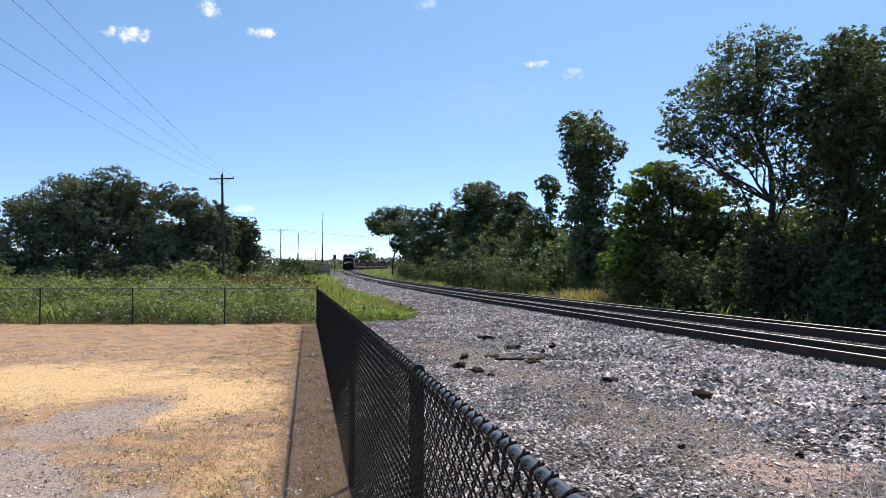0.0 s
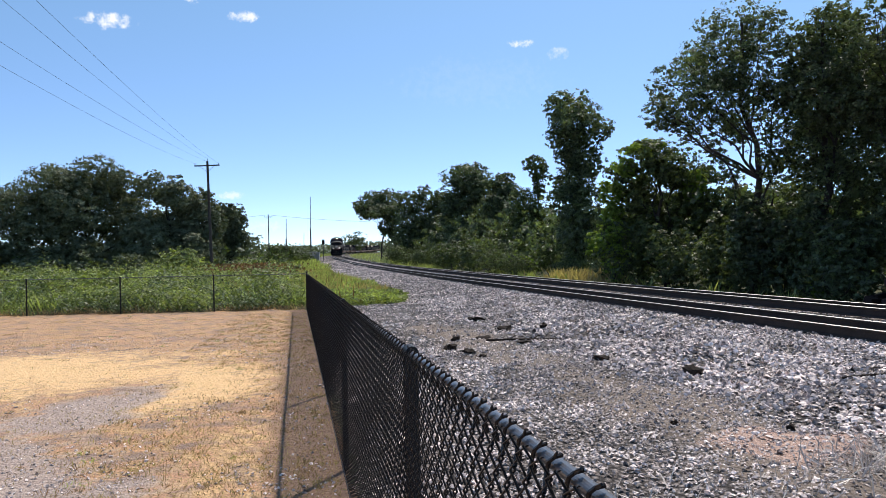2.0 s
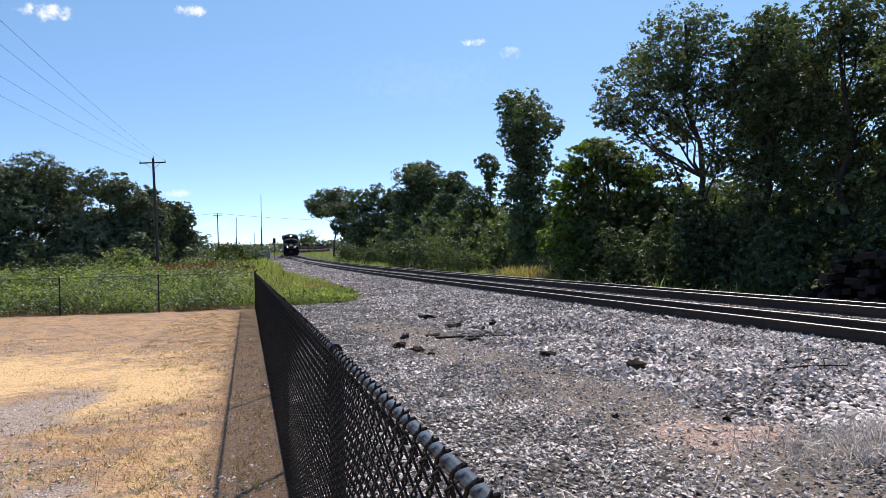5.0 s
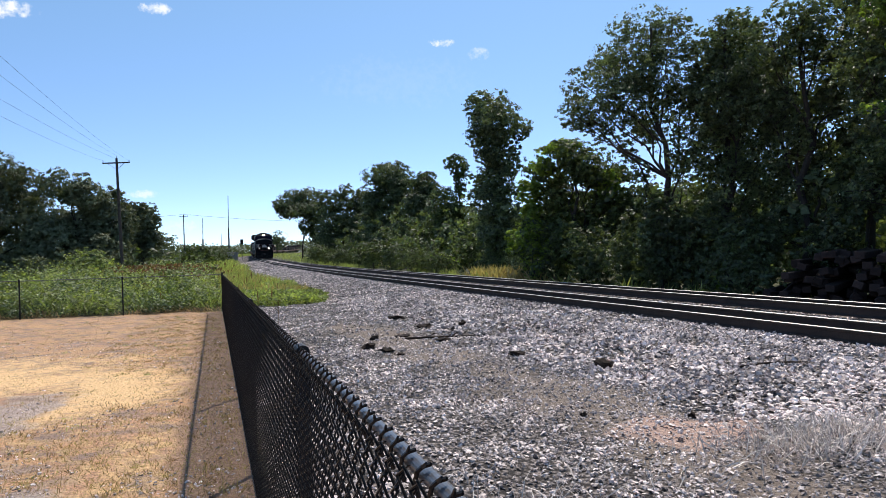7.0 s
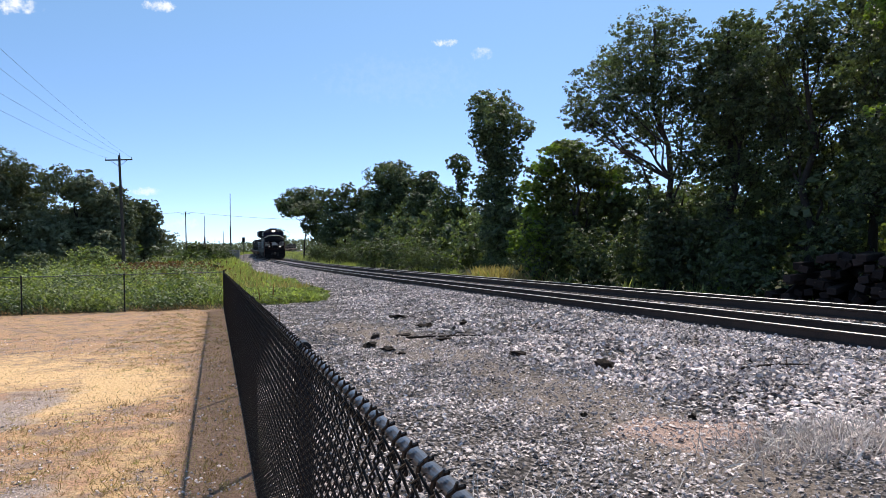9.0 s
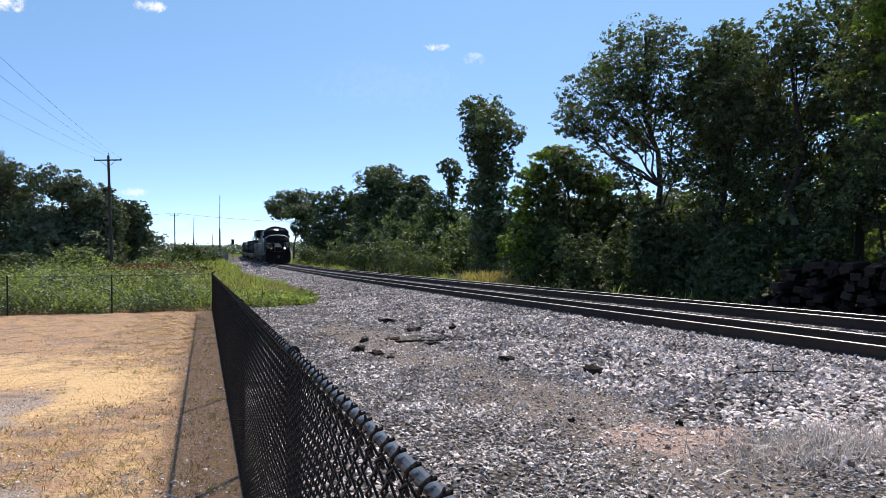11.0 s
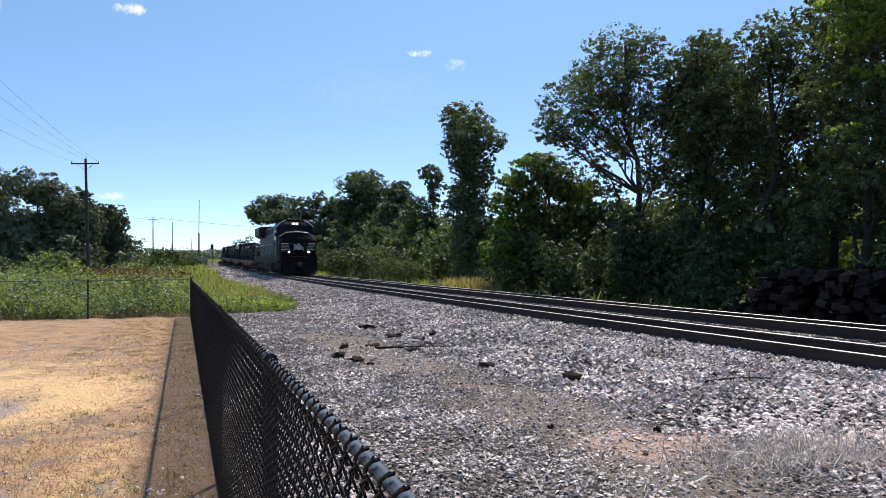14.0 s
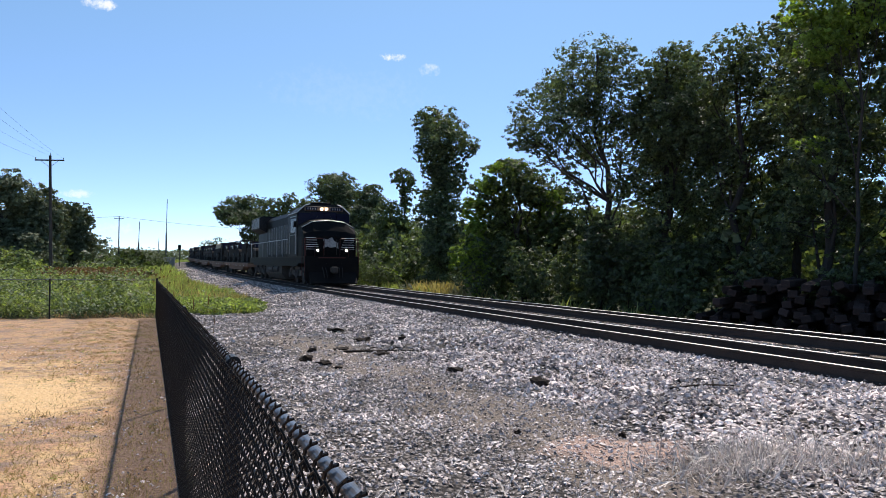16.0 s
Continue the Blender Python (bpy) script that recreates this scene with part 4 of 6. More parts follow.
    for sx in (-1, 1):
        for y0, y1 in ((-3.25, -3.95), (-4.05, -4.75)):
            bm = bmesh.new()
            prism(bm, [(y0, 3.0), (y1, 3.0), (y1, 3.8), (y0, 3.8)], sx * 1.52, sx * 1.556)
            part("side_window", bm, "glass_dark", cab)
        bm = bmesh.new()
        box(bm, sx * 1.62, -3.15, 3.45, 0.16, 0.05, 0.35, 0.01)
        part("mirror", bm, "loco_black", cab)
        bm = bmesh.new()
        box(bm, sx * 0.72, -2.985, 4.36, 0.66, 0.1, 0.2, 0.02)
        board = part("number_board", bm, "glass_dark", cab, "dark number board with unreadable bars")
        bm = bmesh.new()
        for k in range(4):
            box(bm, sx * 0.72 - 0.21 + 0.14 * k, -2.933, 4.36, 0.05, 0.008, 0.11)
        part("number_bar", bm, "pale_grey", board)
    bm = bmesh.new()
    box(bm, 0, -3.0, 4.36, 2.24, 0.1, 0.27, 0.03)
    box_h = part("headlight_housing", bm, "board_brown", cab, "brown strip that holds headlights and number boards")
    for sx in (-0.13, 0.13):
        bm = bmesh.new()
        tube(bm, (sx, -2.93, 4.36), (sx, -2.905, 4.36), 0.06, sides=16)
        part("headlight", bm, "lamp", box_h, "lit twin headlight")
    for sx in (-0.80, 0.80):
        bm = bmesh.new()
        box(bm, sx, -1.08, 1.93, 0.26, 0.3, 0.28, 0.03)
        h = part("ditch_light_housing", bm, "loco_black", ob)
        bm = bmesh.new()
        tube(bm, (sx, -0.94, 1.95), (sx, -0.915, 1.95), 0.06, sides=16)
        part("ditch_light", bm, "lamp", h, "lit ditch light")
    bm = bmesh.new()
    box(bm, 0, -4.3, 4.70, 1.2, 1.4, 0.16, 0.05)
    part("roof_unit", bm, "loco_black", cab)
    bm = bmesh.new()
    for k in (-0.12, 0, 0.12):
        tube(bm, (k, -5.2, 4.75), (k, -4.85, 4.78), 0.03, 0.07, 10)
    tube(bm, (0, -5.2, 4.6), (0, -5.2, 4.76), 0.03, sides=8)
    part("horn", bm, "loco_grime", cab)
    for sx in (-1, 1):
        # light on the sloped roof edge, put in as a pale line
        bm = bmesh.new()
        limb(bm, [(sx * 1.56, -3.0, 4.11), (sx * 1.10, -3.06, 4.54), (sx * 0.80, -3.06, 4.64)], 0.03, 0.03, 6)
        part("roof_edge", bm, "alu", cab, "pale line painting the light on the sloped roof edge")
        bm = bmesh.new()
        tube(bm, (sx * 1.56, -2.98, 4.11), (sx * 1.56, -5.58, 4.11), 0.025, sides=6)
        part("drip_rail", bm, "alu", cab)
        bm = bmesh.new()
        box(bm, sx * 1.545, -5.2, 2.7, 0.02, 0.62, 2.0, 0.005)
        part("cab_door", bm, "loco_side", cab)
        for yy in (-3.05, -4.82, -5.54):
            bm = bmesh.new()
            tube(bm, (sx * 1.60, yy, 1.75), (sx * 1.60, yy, 3.0), 0.022, sides=6)
            part("side_grab", bm, "pale_grey", cab, "pale grab rail")
        bm = bmesh.new()
        box(bm, sx * 1.548, -4.0, 2.86, 0.02, 1.8, 0.05)
        box(bm, sx * 1.548, -4.0, 3.92, 0.02, 1.8, 0.05)
        part("window_trim", bm, "pale_grey", cab)
        bm = bmesh.new()
        tube(bm, (sx * 0.35, -1.36, 1.7), (sx * 0.35, -1.33, 2.6), 0.015, sides=6)
        part("nose_grab", bm, "loco_grime", nose)
        bm = bmesh.new()
        box(bm, sx * 1.25, -1.15, 1.25, 0.35, 0.3, 0.7, 0.03)
        part("sand_box", bm, "loco_black", ob)
    for sx in (-0.62, 0.62):
        bm = bmesh.new()
        tube(bm, (sx, -2.93, 3.5), (sx * 0.6, -2.91, 3.95), 0.012, sides=5)
        part("wiper", bm, "loco_grime", cab)
    # front platform handrails
    for sx in (-1, 1):
        bm = bmesh.new()
        limb(bm, [(sx * 0.45, -1.0, 2.55), (sx * 0.5, -1.0, 2.6), (sx * 1.42, -1.0, 2.6), (sx * 1.5, -1.05, 2.5)], 0.02, 0.02, 8)
        rail = part("front_handrail", bm, "maroon", ob, "dark red handrail")
        for x in (0.45, 0.95, 1.45):
            bm = bmesh.new()
            tube(bm, (sx * x, -1.0, 1.62), (sx * x, -1.0, 2.58), 0.018, sides=8)
            part("stanchion", bm, "maroon", rail)
    # long hood: blower and engine sections, each with doors
    bm = bmesh.new()
    prism(bm, [(-0.98, 1.62), (0.98, 1.62), (0.98, 4.2), (0.72, 4.5), (-0.72, 4.5), (-0.98, 4.2)], -16.6, -5.6, "y")
    hood = part("hood", bm, "loco_black", ob)
    for sx in (-1, 1):
        for k in range(11):
            bm = bmesh.new()
            yy = -6.2 - 0.95 * k
            box(bm, sx * 0.99, yy, 2.75, 0.03, 0.86, 1.9, 0.01)
            d = part("hood_door", bm, "loco_side", hood)
            bm = bmesh.new()
            box(bm, sx * 1.012, yy - 0.3, 2.75, 0.02, 0.05, 0.14)
            for zz in (2.0, 3.45):
                box(bm, sx * 1.012, yy + 0.36, zz, 0.02, 0.04, 0.1)
            part("latch", bm, "loco_grime", d)
            # pale strip standing in for light reflected along the door edge
            bm = bmesh.new()
            box(bm, sx * 1.008, yy + 0.45, 2.75, 0.02, 0.035, 1.9)
            part("door_edge", bm, "pale_grey", d, "pale strip painting the light caught by the door edge")
        bm = bmesh.new()
        for k in range(9):
            box(bm, sx * 1.0, -7.2, 3.86 + 0.035 * k, 0.05, 2.6, 0.014)
        part("louvre", bm, "loco_grime", hood)
    bm = bmesh.new()
    box(bm, 0, -7.6, 4.54, 1.5, 3.2, 0.12, 0.03)
    box(bm, 0, -11.2, 4.55, 0.7, 1.3, 0.18, 0.04)
    part("exhaust_stack", bm, "loco_grime", hood)
    # radiator section flares out over the walkway
    bm = bmesh.new()
    prism(bm, [(-0.98, 1.62), (0.98, 1.62), (0.98, 3.45), (1.55, 3.75), (1.55, 4.55), (1.3, 4.68), (-1.3, 4.68), (-1.55, 4.55), (-1.55, 3.75), (-0.98, 3.45)], -20.6, -16.6, "y")
    rad = part("radiator_section", bm, "loco_side", ob)
    for sx in (-1, 1):
        bm = bmesh.new()
        box(bm, sx * 1.557, -18.6, 4.15, 0.02, 3.7, 0.66)
        scr = part("radiator_screen", bm, "pale_panel", rad, "pale metal radiator screen")
        bm = bmesh.new()
        for k in range(14):
            box(bm, sx * 1.57, -16.9 - 0.26 * k, 4.15, 0.02, 0.03, 0.64)
        part("screen_bar", bm, "loco_grime", scr)
    # handrails along the walkways
    for sx in (-1, 1):
        bm = bmesh.new()
        tube(bm, (sx * 1.46, -5.8, 2.68), (sx * 1.46, -21.2, 2.68), 0.02, sides=8)
        part("walkway_rail", bm, "loco_white", ob, "white walkway handrail")
        for k in range(9):
            bm = bmesh.new()
            tube(bm, (sx * 1.46, -5.9 - 1.9 * k, 1.62), (sx * 1.46, -5.9 - 1.9 * k, 2.68), 0.022, sides=6)
            part("stanchion", bm, "pale_grey", ob)
    # fuel tank with air reservoirs
    bm = bmesh.new()
    prism(bm, [(-1.4, 1.05), (1.4, 1.05), (1.4, 0.55), (1.15, 0.22), (-1.15, 0.22), (-1.4, 0.55)], -14.2, -8.2, "y")
    tank = part("fuel_tank", bm, "loco_grime", ob, "grimy grey fuel tank")
    for sx in (-1, 1):
        for k in (-9.1, -11.0):
            bm = bmesh.new()
            tube(bm, (sx * 1.36, k, 0.82), (sx * 1.36, k - 1.5, 0.82), 0.2, sides=16)
            part("air_reservoir", bm, "loco_grime", tank, "dull metal air reservoir")
    sets = []
    for y in (-4.3, -18.0):
        _, s = loco_truck(ob, y)
        sets += s
    return ob, sets


def freight_truck(parent, y):
    bm = bmesh.new()
    for sx in (-1.0, 1.0):
        prism(bm, [(y - 1.15, 0.36), (y - 1.15, 0.56), (y - 0.45, 0.78), (y + 0.45, 0.78), (y + 1.15, 0.56), (y + 1.15, 0.36), (y + 0.9, 0.36), (y + 0.4, 0.24), (y - 0.4, 0.24), (y - 0.9, 0.36)], sx - 0.08, sx + 0.08)
        for dy in (-0.16, 0, 0.16):
            tube(bm, (sx * 1.06, y + dy, 0.32), (sx * 1.06, y + dy, 0.6), 0.07, sides=8)
    box(bm, 0, y, 0.62, 2.0, 0.4, 0.25, 0.02)
    tr = part("truck", bm, "loco_grime", parent)
    return tr, [wheelset(tr, y + k, 0.42) for k in (-0.89, 0.89)]


CAR_LEN = 18.6


def make_flatcar():
    """Low flatcar with fish-belly side sills; y forward, front end at y = 0."""
    ob = thing("flatcar", "brown steel flatcar with timber deck carrying chained vehicles", "flatcar", group="flatcars")
    bm = bmesh.new()
    prism(bm, [(-0.45, 1.12), (-CAR_LEN + 0.45, 1.12), (-CAR_LEN + 0.45, 0.86), (-CAR_LEN + 3.4, 0.86), (-CAR_LEN + 4.6, 0.55), (-4.6, 0.55), (-3.4, 0.86), (-0.45, 0.86)], -1.45, 1.45)
    part("underframe", bm, "deck", ob)
    for sx in (-1, 1):
        bm = bmesh.new()
        box(bm, sx * 1.5, -CAR_LEN / 2, 1.0, 0.1, CAR_LEN - 0.9, 0.3, 0.02)
        sill = part("side_sill", bm, "deck", ob)
        for k in range(8):
            bm = bmesh.new()
            box(bm, sx * 1.56, -1.7 - k * 2.15, 0.98, 0.05, 0.12, 0.24, 0.01)
            part("stake_pocket", bm, "deck", sill)
        bm = bmesh.new()
        for k in range(6):
            box(bm, sx * 1.553, -2.6 - k * 2.6, 0.93, 0.01, 0.45, 0.06)
        part("reflector", bm, "loco_white", sill, "pale reflective mark")
    bm = bmesh.new()
    box(bm, 0, -CAR_LEN / 2, 1.15, 2.9, CAR_LEN - 0.9, 0.06)
    part("deck", bm, "tie", ob)
    for s in (0, 1):
        bm = bmesh.new()
        y = -0.2 if s == 0 else -CAR_LEN + 0.2
        box(bm, 0, y, 0.88, 0.26, 0.9, 0.26, 0.04)
        part("coupler", bm, "loco_grime", ob)
    sets = []
    for y in (-2.2, -CAR_LEN + 2.2):
        _, w = freight_truck(ob, y)
        sets += w
    return ob, sets


def road_wheel(parent, x, y, r, w=0.3):
    bm = bmesh.new()
    tube(bm, (x - w / 2, y, r), (x + w / 2, y, r), r, sides=20)
    tyre = part("wheel", bm, "rubber", parent)
    bm = bmesh.new()
    tube(bm, (x - w / 2 - 0.01, y, r), (x + w / 2 + 0.01, y, r), r * 0.5, sides=14)
    part("rim", bm, "olive", tyre)


def make_utility_vehicle(soft="olive"):
    """Low, wide four-wheel-drive utility vehicle; y forward, centred, resting at z = 0."""
    ob = thing("utility_vehicle", "dark wide four-wheel-drive utility vehicle chained on a flatcar", "vehicle", group="carried vehicles")
    bm = bmesh.new()
    prism(bm, [(2.3, 0.55), (2.3, 1.0), (2.15, 1.15), (0.9, 1.25), (-2.2, 1.25), (-2.25, 0.6), (-1.9, 0.5), (1.9, 0.5)], -1.02, 1.02)
    part("body", bm, "olive", ob)
    bm = bmesh.new()
    prism(bm, [(0.95, 1.25), (0.55, 1.82), (-1.1, 1.85), (-2.1, 1.3), (-2.1, 1.25)], -0.92, 0.92)
    cab = part("roof", bm, soft, ob)
    bm = bmesh.new()
    prism(bm, [(0.92, 1.31), (0.62, 1.74), (0.64, 1.76), (0.95, 1.33)], -0.82, 0.82)
    part("windscreen", bm, "glass_dark", cab)
    bm = bmesh.new()
    tube(bm, (-0.85, -2.1, 1.2), (-0.85, -2.15, 2.9), 0.018, 0.008, 6)
    part("antenna", bm, "rubber", ob)
    bm = bmesh.new()
    tube(bm, (0.2, -2.27, 0.95), (0.2, -2.47, 0.95), 0.42, sides=18)
    part("spare_wheel", bm, "rubber", ob)
    bm = bmesh.new()
    limb(bm, [(-0.6, -0.3, 1.84), (-0.6, -0.3, 2.15), (0.6, -0.3, 2.15), (0.6, -0.3, 1.84)], 0.04, 0.04, 6)
    part("roof_hoop", bm, "olive", cab)
    for sx in (-1, 1):
        bm = bmesh.new()
        box(bm, sx * 1.15, 0.75, 1.42, 0.22, 0.06, 0.26, 0.01)
        part("mirror", bm, "rubber", ob)
        bm = bmesh.new()
        tube(bm, (sx * 0.95, 2.2, 0.6), (sx * 1.3, 2.9, 0.0), 0.02, sides=5)
        part("tie_chain", bm, "loco_grime", ob)
        for y in (-1.0, 0.2):
            bm = bmesh.new()
            box(bm, sx * 0.925, y - 0.1, 1.52, 0.02, 0.8, 0.36, 0.004)
            part("side_window", bm, "glass_dark", cab)
        for y in (1.6, -1.65):
            road_wheel(ob, sx * 0.9, y, 0.47)
    return ob


def make_cargo_truck(cover="tan"):
    """Six-wheel cargo truck with a canvas-covered bed; y forward, centred."""
    ob = thing("cargo_truck", "dark cargo truck with pale covered bed on a flatcar", "truck", group="carried vehicles")
    bm = bmesh.new()
    box(bm, 0, 0, 0.85, 0.9, 6.6, 0.25, 0.02)
    part("chassis", bm, "olive", ob)
    bm = bmesh.new()
    prism(bm, [(3.3, 0.8), (3.3, 1.5), (2.9, 2.15), (1.6, 2.2), (1.6, 0.8)], -1.15, 1.15)
    cab = part("cab", bm, "olive", ob)
    bm = bmesh.new()
    prism(bm, [(3.28, 1.55), (2.94, 2.08), (2.97, 2.1), (3.31, 1.57)], -1.0, 1.0)
    part("windscreen", bm, "glass_dark", cab)
    for sx in (-1, 1):
        bm = bmesh.new()
        box(bm, sx * 1.155, 2.35, 1.75, 0.02, 0.8, 0.45, 0.005)
        part("side_window", bm, "glass_dark", cab)
        for y in (2.4, -1.3, -2.6):
            road_wheel(ob, sx * 0.98, y, 0.56, 0.34)
    bm = bmesh.new()
    box(bm, 0, -1.0, 1.3, 2.4, 4.7, 0.45, 0.02)
    part("cargo_bed", bm, "olive", ob)
    bm = bmesh.new()
    prism(bm, [(-1.18, 1.52), (1.18, 1.52), (1.18, 1.98), (0.9, 2.18), (-0.9, 2.18), (-1.18, 1.98)], -3.3, 1.3, "y")
    part("canvas_cover", bm, cover, ob, "pale canvas cover")
    return ob


def make_flatbed_trailer():
    """Wheeled equipment trailer with a box and frame load; y forward, centred."""
    ob = thing("equipment_trailer", "dark wheeled equipment trailer on a flatcar", "trailer", group="carried vehicles")
    bm = bmesh.new()
    box(bm, 0, 0, 0.85, 2.0, 4.2, 0.22, 0.02)
    tube(bm, (0, 2.0, 0.8), (0, 3.2, 0.6), 0.06, sides=8)
    part("chassis", bm, "olive", ob)
    bm = bmesh.new()
    box(bm, 0, -0.3, 1.35, 1.8, 2.8, 0.8, 0.05)
    part("housing", bm, "olive", ob)
    bm = bmesh.new()
    tube(bm, (0.5, -1.0, 1.7), (0.5, -1.0, 2.15), 0.06, sides=8)
    part("exhaust", bm, "loco_grime", ob)
    for sx in (-1, 1):
        for y in (-0.7, 0.5):
            road_wheel(ob, sx * 0.9, y, 0.45)
    return ob


# the way along the track, measured from the near end
_ys = np.arange(-40, 362, 0.5)
_xs = track_x(_ys)
_arc = np.concatenate([[0], np.cumsum(np.hypot(np.diff(_xs), np.diff(_ys)))])


def on_track(s, lift=0.0):
    """The pose of something on the rails at arc length s, facing the near end."""
    over = max(0.0, s - _arc[-1])
    y = float(np.interp(s, _arc, _ys))
    sl = float(np.polyval(SLOPE, min(y, 361)))
    k = 1 / math.sqrt(1 + sl * sl)
    x = float(track_x(y)) + over * sl * k
    z = float(track_z(min(y, 360)))
    up = math.atan(float(np.polyval(np.polyder(GRADE), min(y, 360))))
    y += over * k
    hx, hy = -sl * k, -k
    return pose(x, y, z + lift, -math.degrees(up), 0, math.degrees(math.atan2(-hx, hy)))


def span_pose(s_front, s_rear, lift=0.0):
    """The pose of a long vehicle whose two truck centres stand at those arc lengths; its origin is at the front one."""
    a, b = on_track(s_front).translation, on_track(s_rear).translation
    d = (a - b).normalized()
    return pose(a.x, a.y, a.z + lift, math.degrees(math.asin(d.z)), 0, math.degrees(math.atan2(-d.x, d.y)))


SPEED = 10.45
S_END = float(np.interp(38.5, _ys, _arc))
LOCO_LEN = 22.3
MOVERS = []


def front_s(t):
    return S_END + SPEED * (16.0 - t)


def make_train():
    loco, sets = make_locomotive()
    MOVERS.append((loco, 0.0, 4.3, 18.0, 0.0, sets, 0.53))
    back = LOCO_LEN
    car, csets = make_flatcar()
    plans = ["utuu", "uku", "uuuu", "kuu", "uku", "uuuu", "kuk", "uuuu", "uku", "uuuu", "uuuu"]
    u, k, r = make_utility_vehicle(), make_cargo_truck(), make_flatbed_trailer()
    used = set()
    for i, plan in enumerate(plans):
        ob = car if i == 0 else copy_thing(car, Matrix.Identity(4))
        sets_i = [o for o in ob.children_recursive if o.name.startswith("wheelset")] if i < 3 else []
        MOVERS.append((ob, back, 2.2, CAR_LEN - 2.2, 0.0, sets_i, 0.42))
        lens = {"u": 4.4, "k": 6.9, "t": 6.0}
        gap = (CAR_LEN - 1.0 - sum(lens[c] for c in plan)) / (len(plan) + 0.001)
        y = 0.6
        for c in plan:
            src = {"u": u, "k": k, "t": r}[c]
            load = src if c not in used else copy_thing(src, Matrix.Identity(4))
            used.add(c)
            mid = y + lens[c] / 2
            MOVERS.append((load, back, 2.2, CAR_LEN - 2.2, 1.18, [], mid))
            y += lens[c] + gap
        back += CAR_LEN + 0.5


make_track()
make_fences()
tree("tree", "far broad tree with a bare lower trunk beside the track", -9.9, 136.9, "leaf_dark", 41040, 0.273, [(-2.01, 11.08, 2.95, 2.1), (1.17, 11.53, 2.95, 2.31), (-0.44, 9.31, 4.0, 1.68), (-3.25, 9.28, 1.89, 1.47), (2.76, 8.81, 2.52, 2.31), (3.31, 5.66, 2.1, 2.74), (1.21, 6.17, 1.47, 1.68)])
tree("tree", "dark leafy tree in the wood along the track", -2.1, 114.9, "leaf_dark", 44460, 0.262, [(-1.44, 9.7, 2.5, 2.14), (1.7, 9.72, 2.68, 2.32), (4.21, 8.23, 2.5, 3.04), (-0.52, 6.4, 3.57, 3.04), (3.53, 4.65, 3.75, 3.21), (-2.26, 3.26, 2.32, 2.68), (0.87, 2.58, 3.57, 2.32)])
tree("tree", "tall dark leafy tree in the wood along the track", 4.9, 93.0, "leaf_dark", 51300, 0.23, [(-0.31, 11.24, 3.08, 1.91), (-2.07, 9.61, 1.76, 1.76), (1.25, 9.27, 2.35, 2.2), (-0.23, 6.33, 3.3, 2.93), (-0.91, 3.02, 3.67, 2.35), (-2.4, 5.94, 1.83, 2.93)])
tree("tree", "dark round-topped tree in the wood along the track", 8.5, 86.1, "leaf_dark", 34200, 0.23, [(0.0, 9.14, 1.92, 1.65), (0.97, 8.12, 1.23, 1.23), (-0.41, 6.39, 2.19, 2.4), (-0.71, 3.3, 2.47, 2.6)])
tree("tree", "slender tree with a small rounded top above the wood", 10.9, 73.4, "leaf_mid", 37620, 0.186, [(0.0, 10.23, 1.3, 0.94), (0.53, 9.29, 0.94, 0.94), (-0.76, 6.04, 2.12, 1.89), (-1.32, 3.38, 2.36, 2.36), (0.17, 8.11, 0.83, 1.18), (0.45, 3.4, 1.77, 2.65)])
tree("tree", "tall column-shaped tree smothered in vines", 10.25, 49.0, "leaf_dark", 49400, 0.163, [(-0.34, 11.4, 1.85, 1.2), (0.0, 9.9, 2.1, 1.25), (-0.68, 8.59, 1.51, 1.12), (0.36, 7.6, 1.35, 1.35), (-0.26, 6.0, 1.75, 1.43), (-0.23, 4.01, 1.91, 1.83), (-0.21, 2.02, 2.07, 1.75), (1.64, 9.41, 0.64, 0.72), (2.12, 9.53, 0.32, 0.32)])
# vines here put the sunlight on top and left side into leaf colour
tree("tree", "vine-covered tree with bright sunlit top", 11.8, 35.4, "leaf_mid", 45000, 0.156, [(-0.78, 5.82, 1.47, 0.94), (-1.8, 4.86, 1.3, 1.06), (0.41, 5.33, 1.65, 1.0), (1.59, 4.75, 1.18, 1.18), (-0.91, 3.4, 1.95, 1.42), (0.87, 2.97, 1.83, 1.65), (-1.63, 1.92, 1.83, 1.3), (0.29, 1.2, 2.36, 1.12), (-2.66, 2.2, 0.88, 0.83), (2.2, 2.84, 0.88, 1.36)], vines=[(-1.0, 6.5, 1.1, 0.4), (-2.0, 5.6, 0.8, 0.5), (-2.7, 4.2, 0.6, 0.7), (-2.7, 3.0, 0.6, 0.8), (-3.2, 1.8, 0.8, 0.8), (1.2, 4.4, 0.7, 0.9)])
tree("tree", "tall open-crowned tree with visible branching limbs", 11.9, 26.2, "leaf_dark", 48000, 0.09, [(-0.26, 9.78, 1.38, 0.76), (-1.55, 8.99, 1.25, 0.8), (-2.43, 7.87, 1.25, 0.94), (-3.2, 6.63, 0.76, 0.76), (-1.31, 7.1, 1.25, 0.98), (0.28, 8.11, 1.25, 1.21), (0.83, 6.56, 0.89, 1.21), (-2.64, 6.41, 0.89, 0.67), (0.48, 9.45, 1.12, 0.89), (0.95, 4.77, 0.89, 1.12), (-1.09, 8.1, 1.34, 1.12), (-0.52, 6.32, 0.89, 0.98), (-1.86, 6.31, 0.98, 0.58), (0.74, 3.21, 0.89, 0.89), (-2.07, 5.53, 0.54, 0.4), (-1.29, 5.2, 0.49, 0.4), (-0.72, 4.31, 0.45, 0.45), (-0.6, 3.2, 0.54, 0.45)])
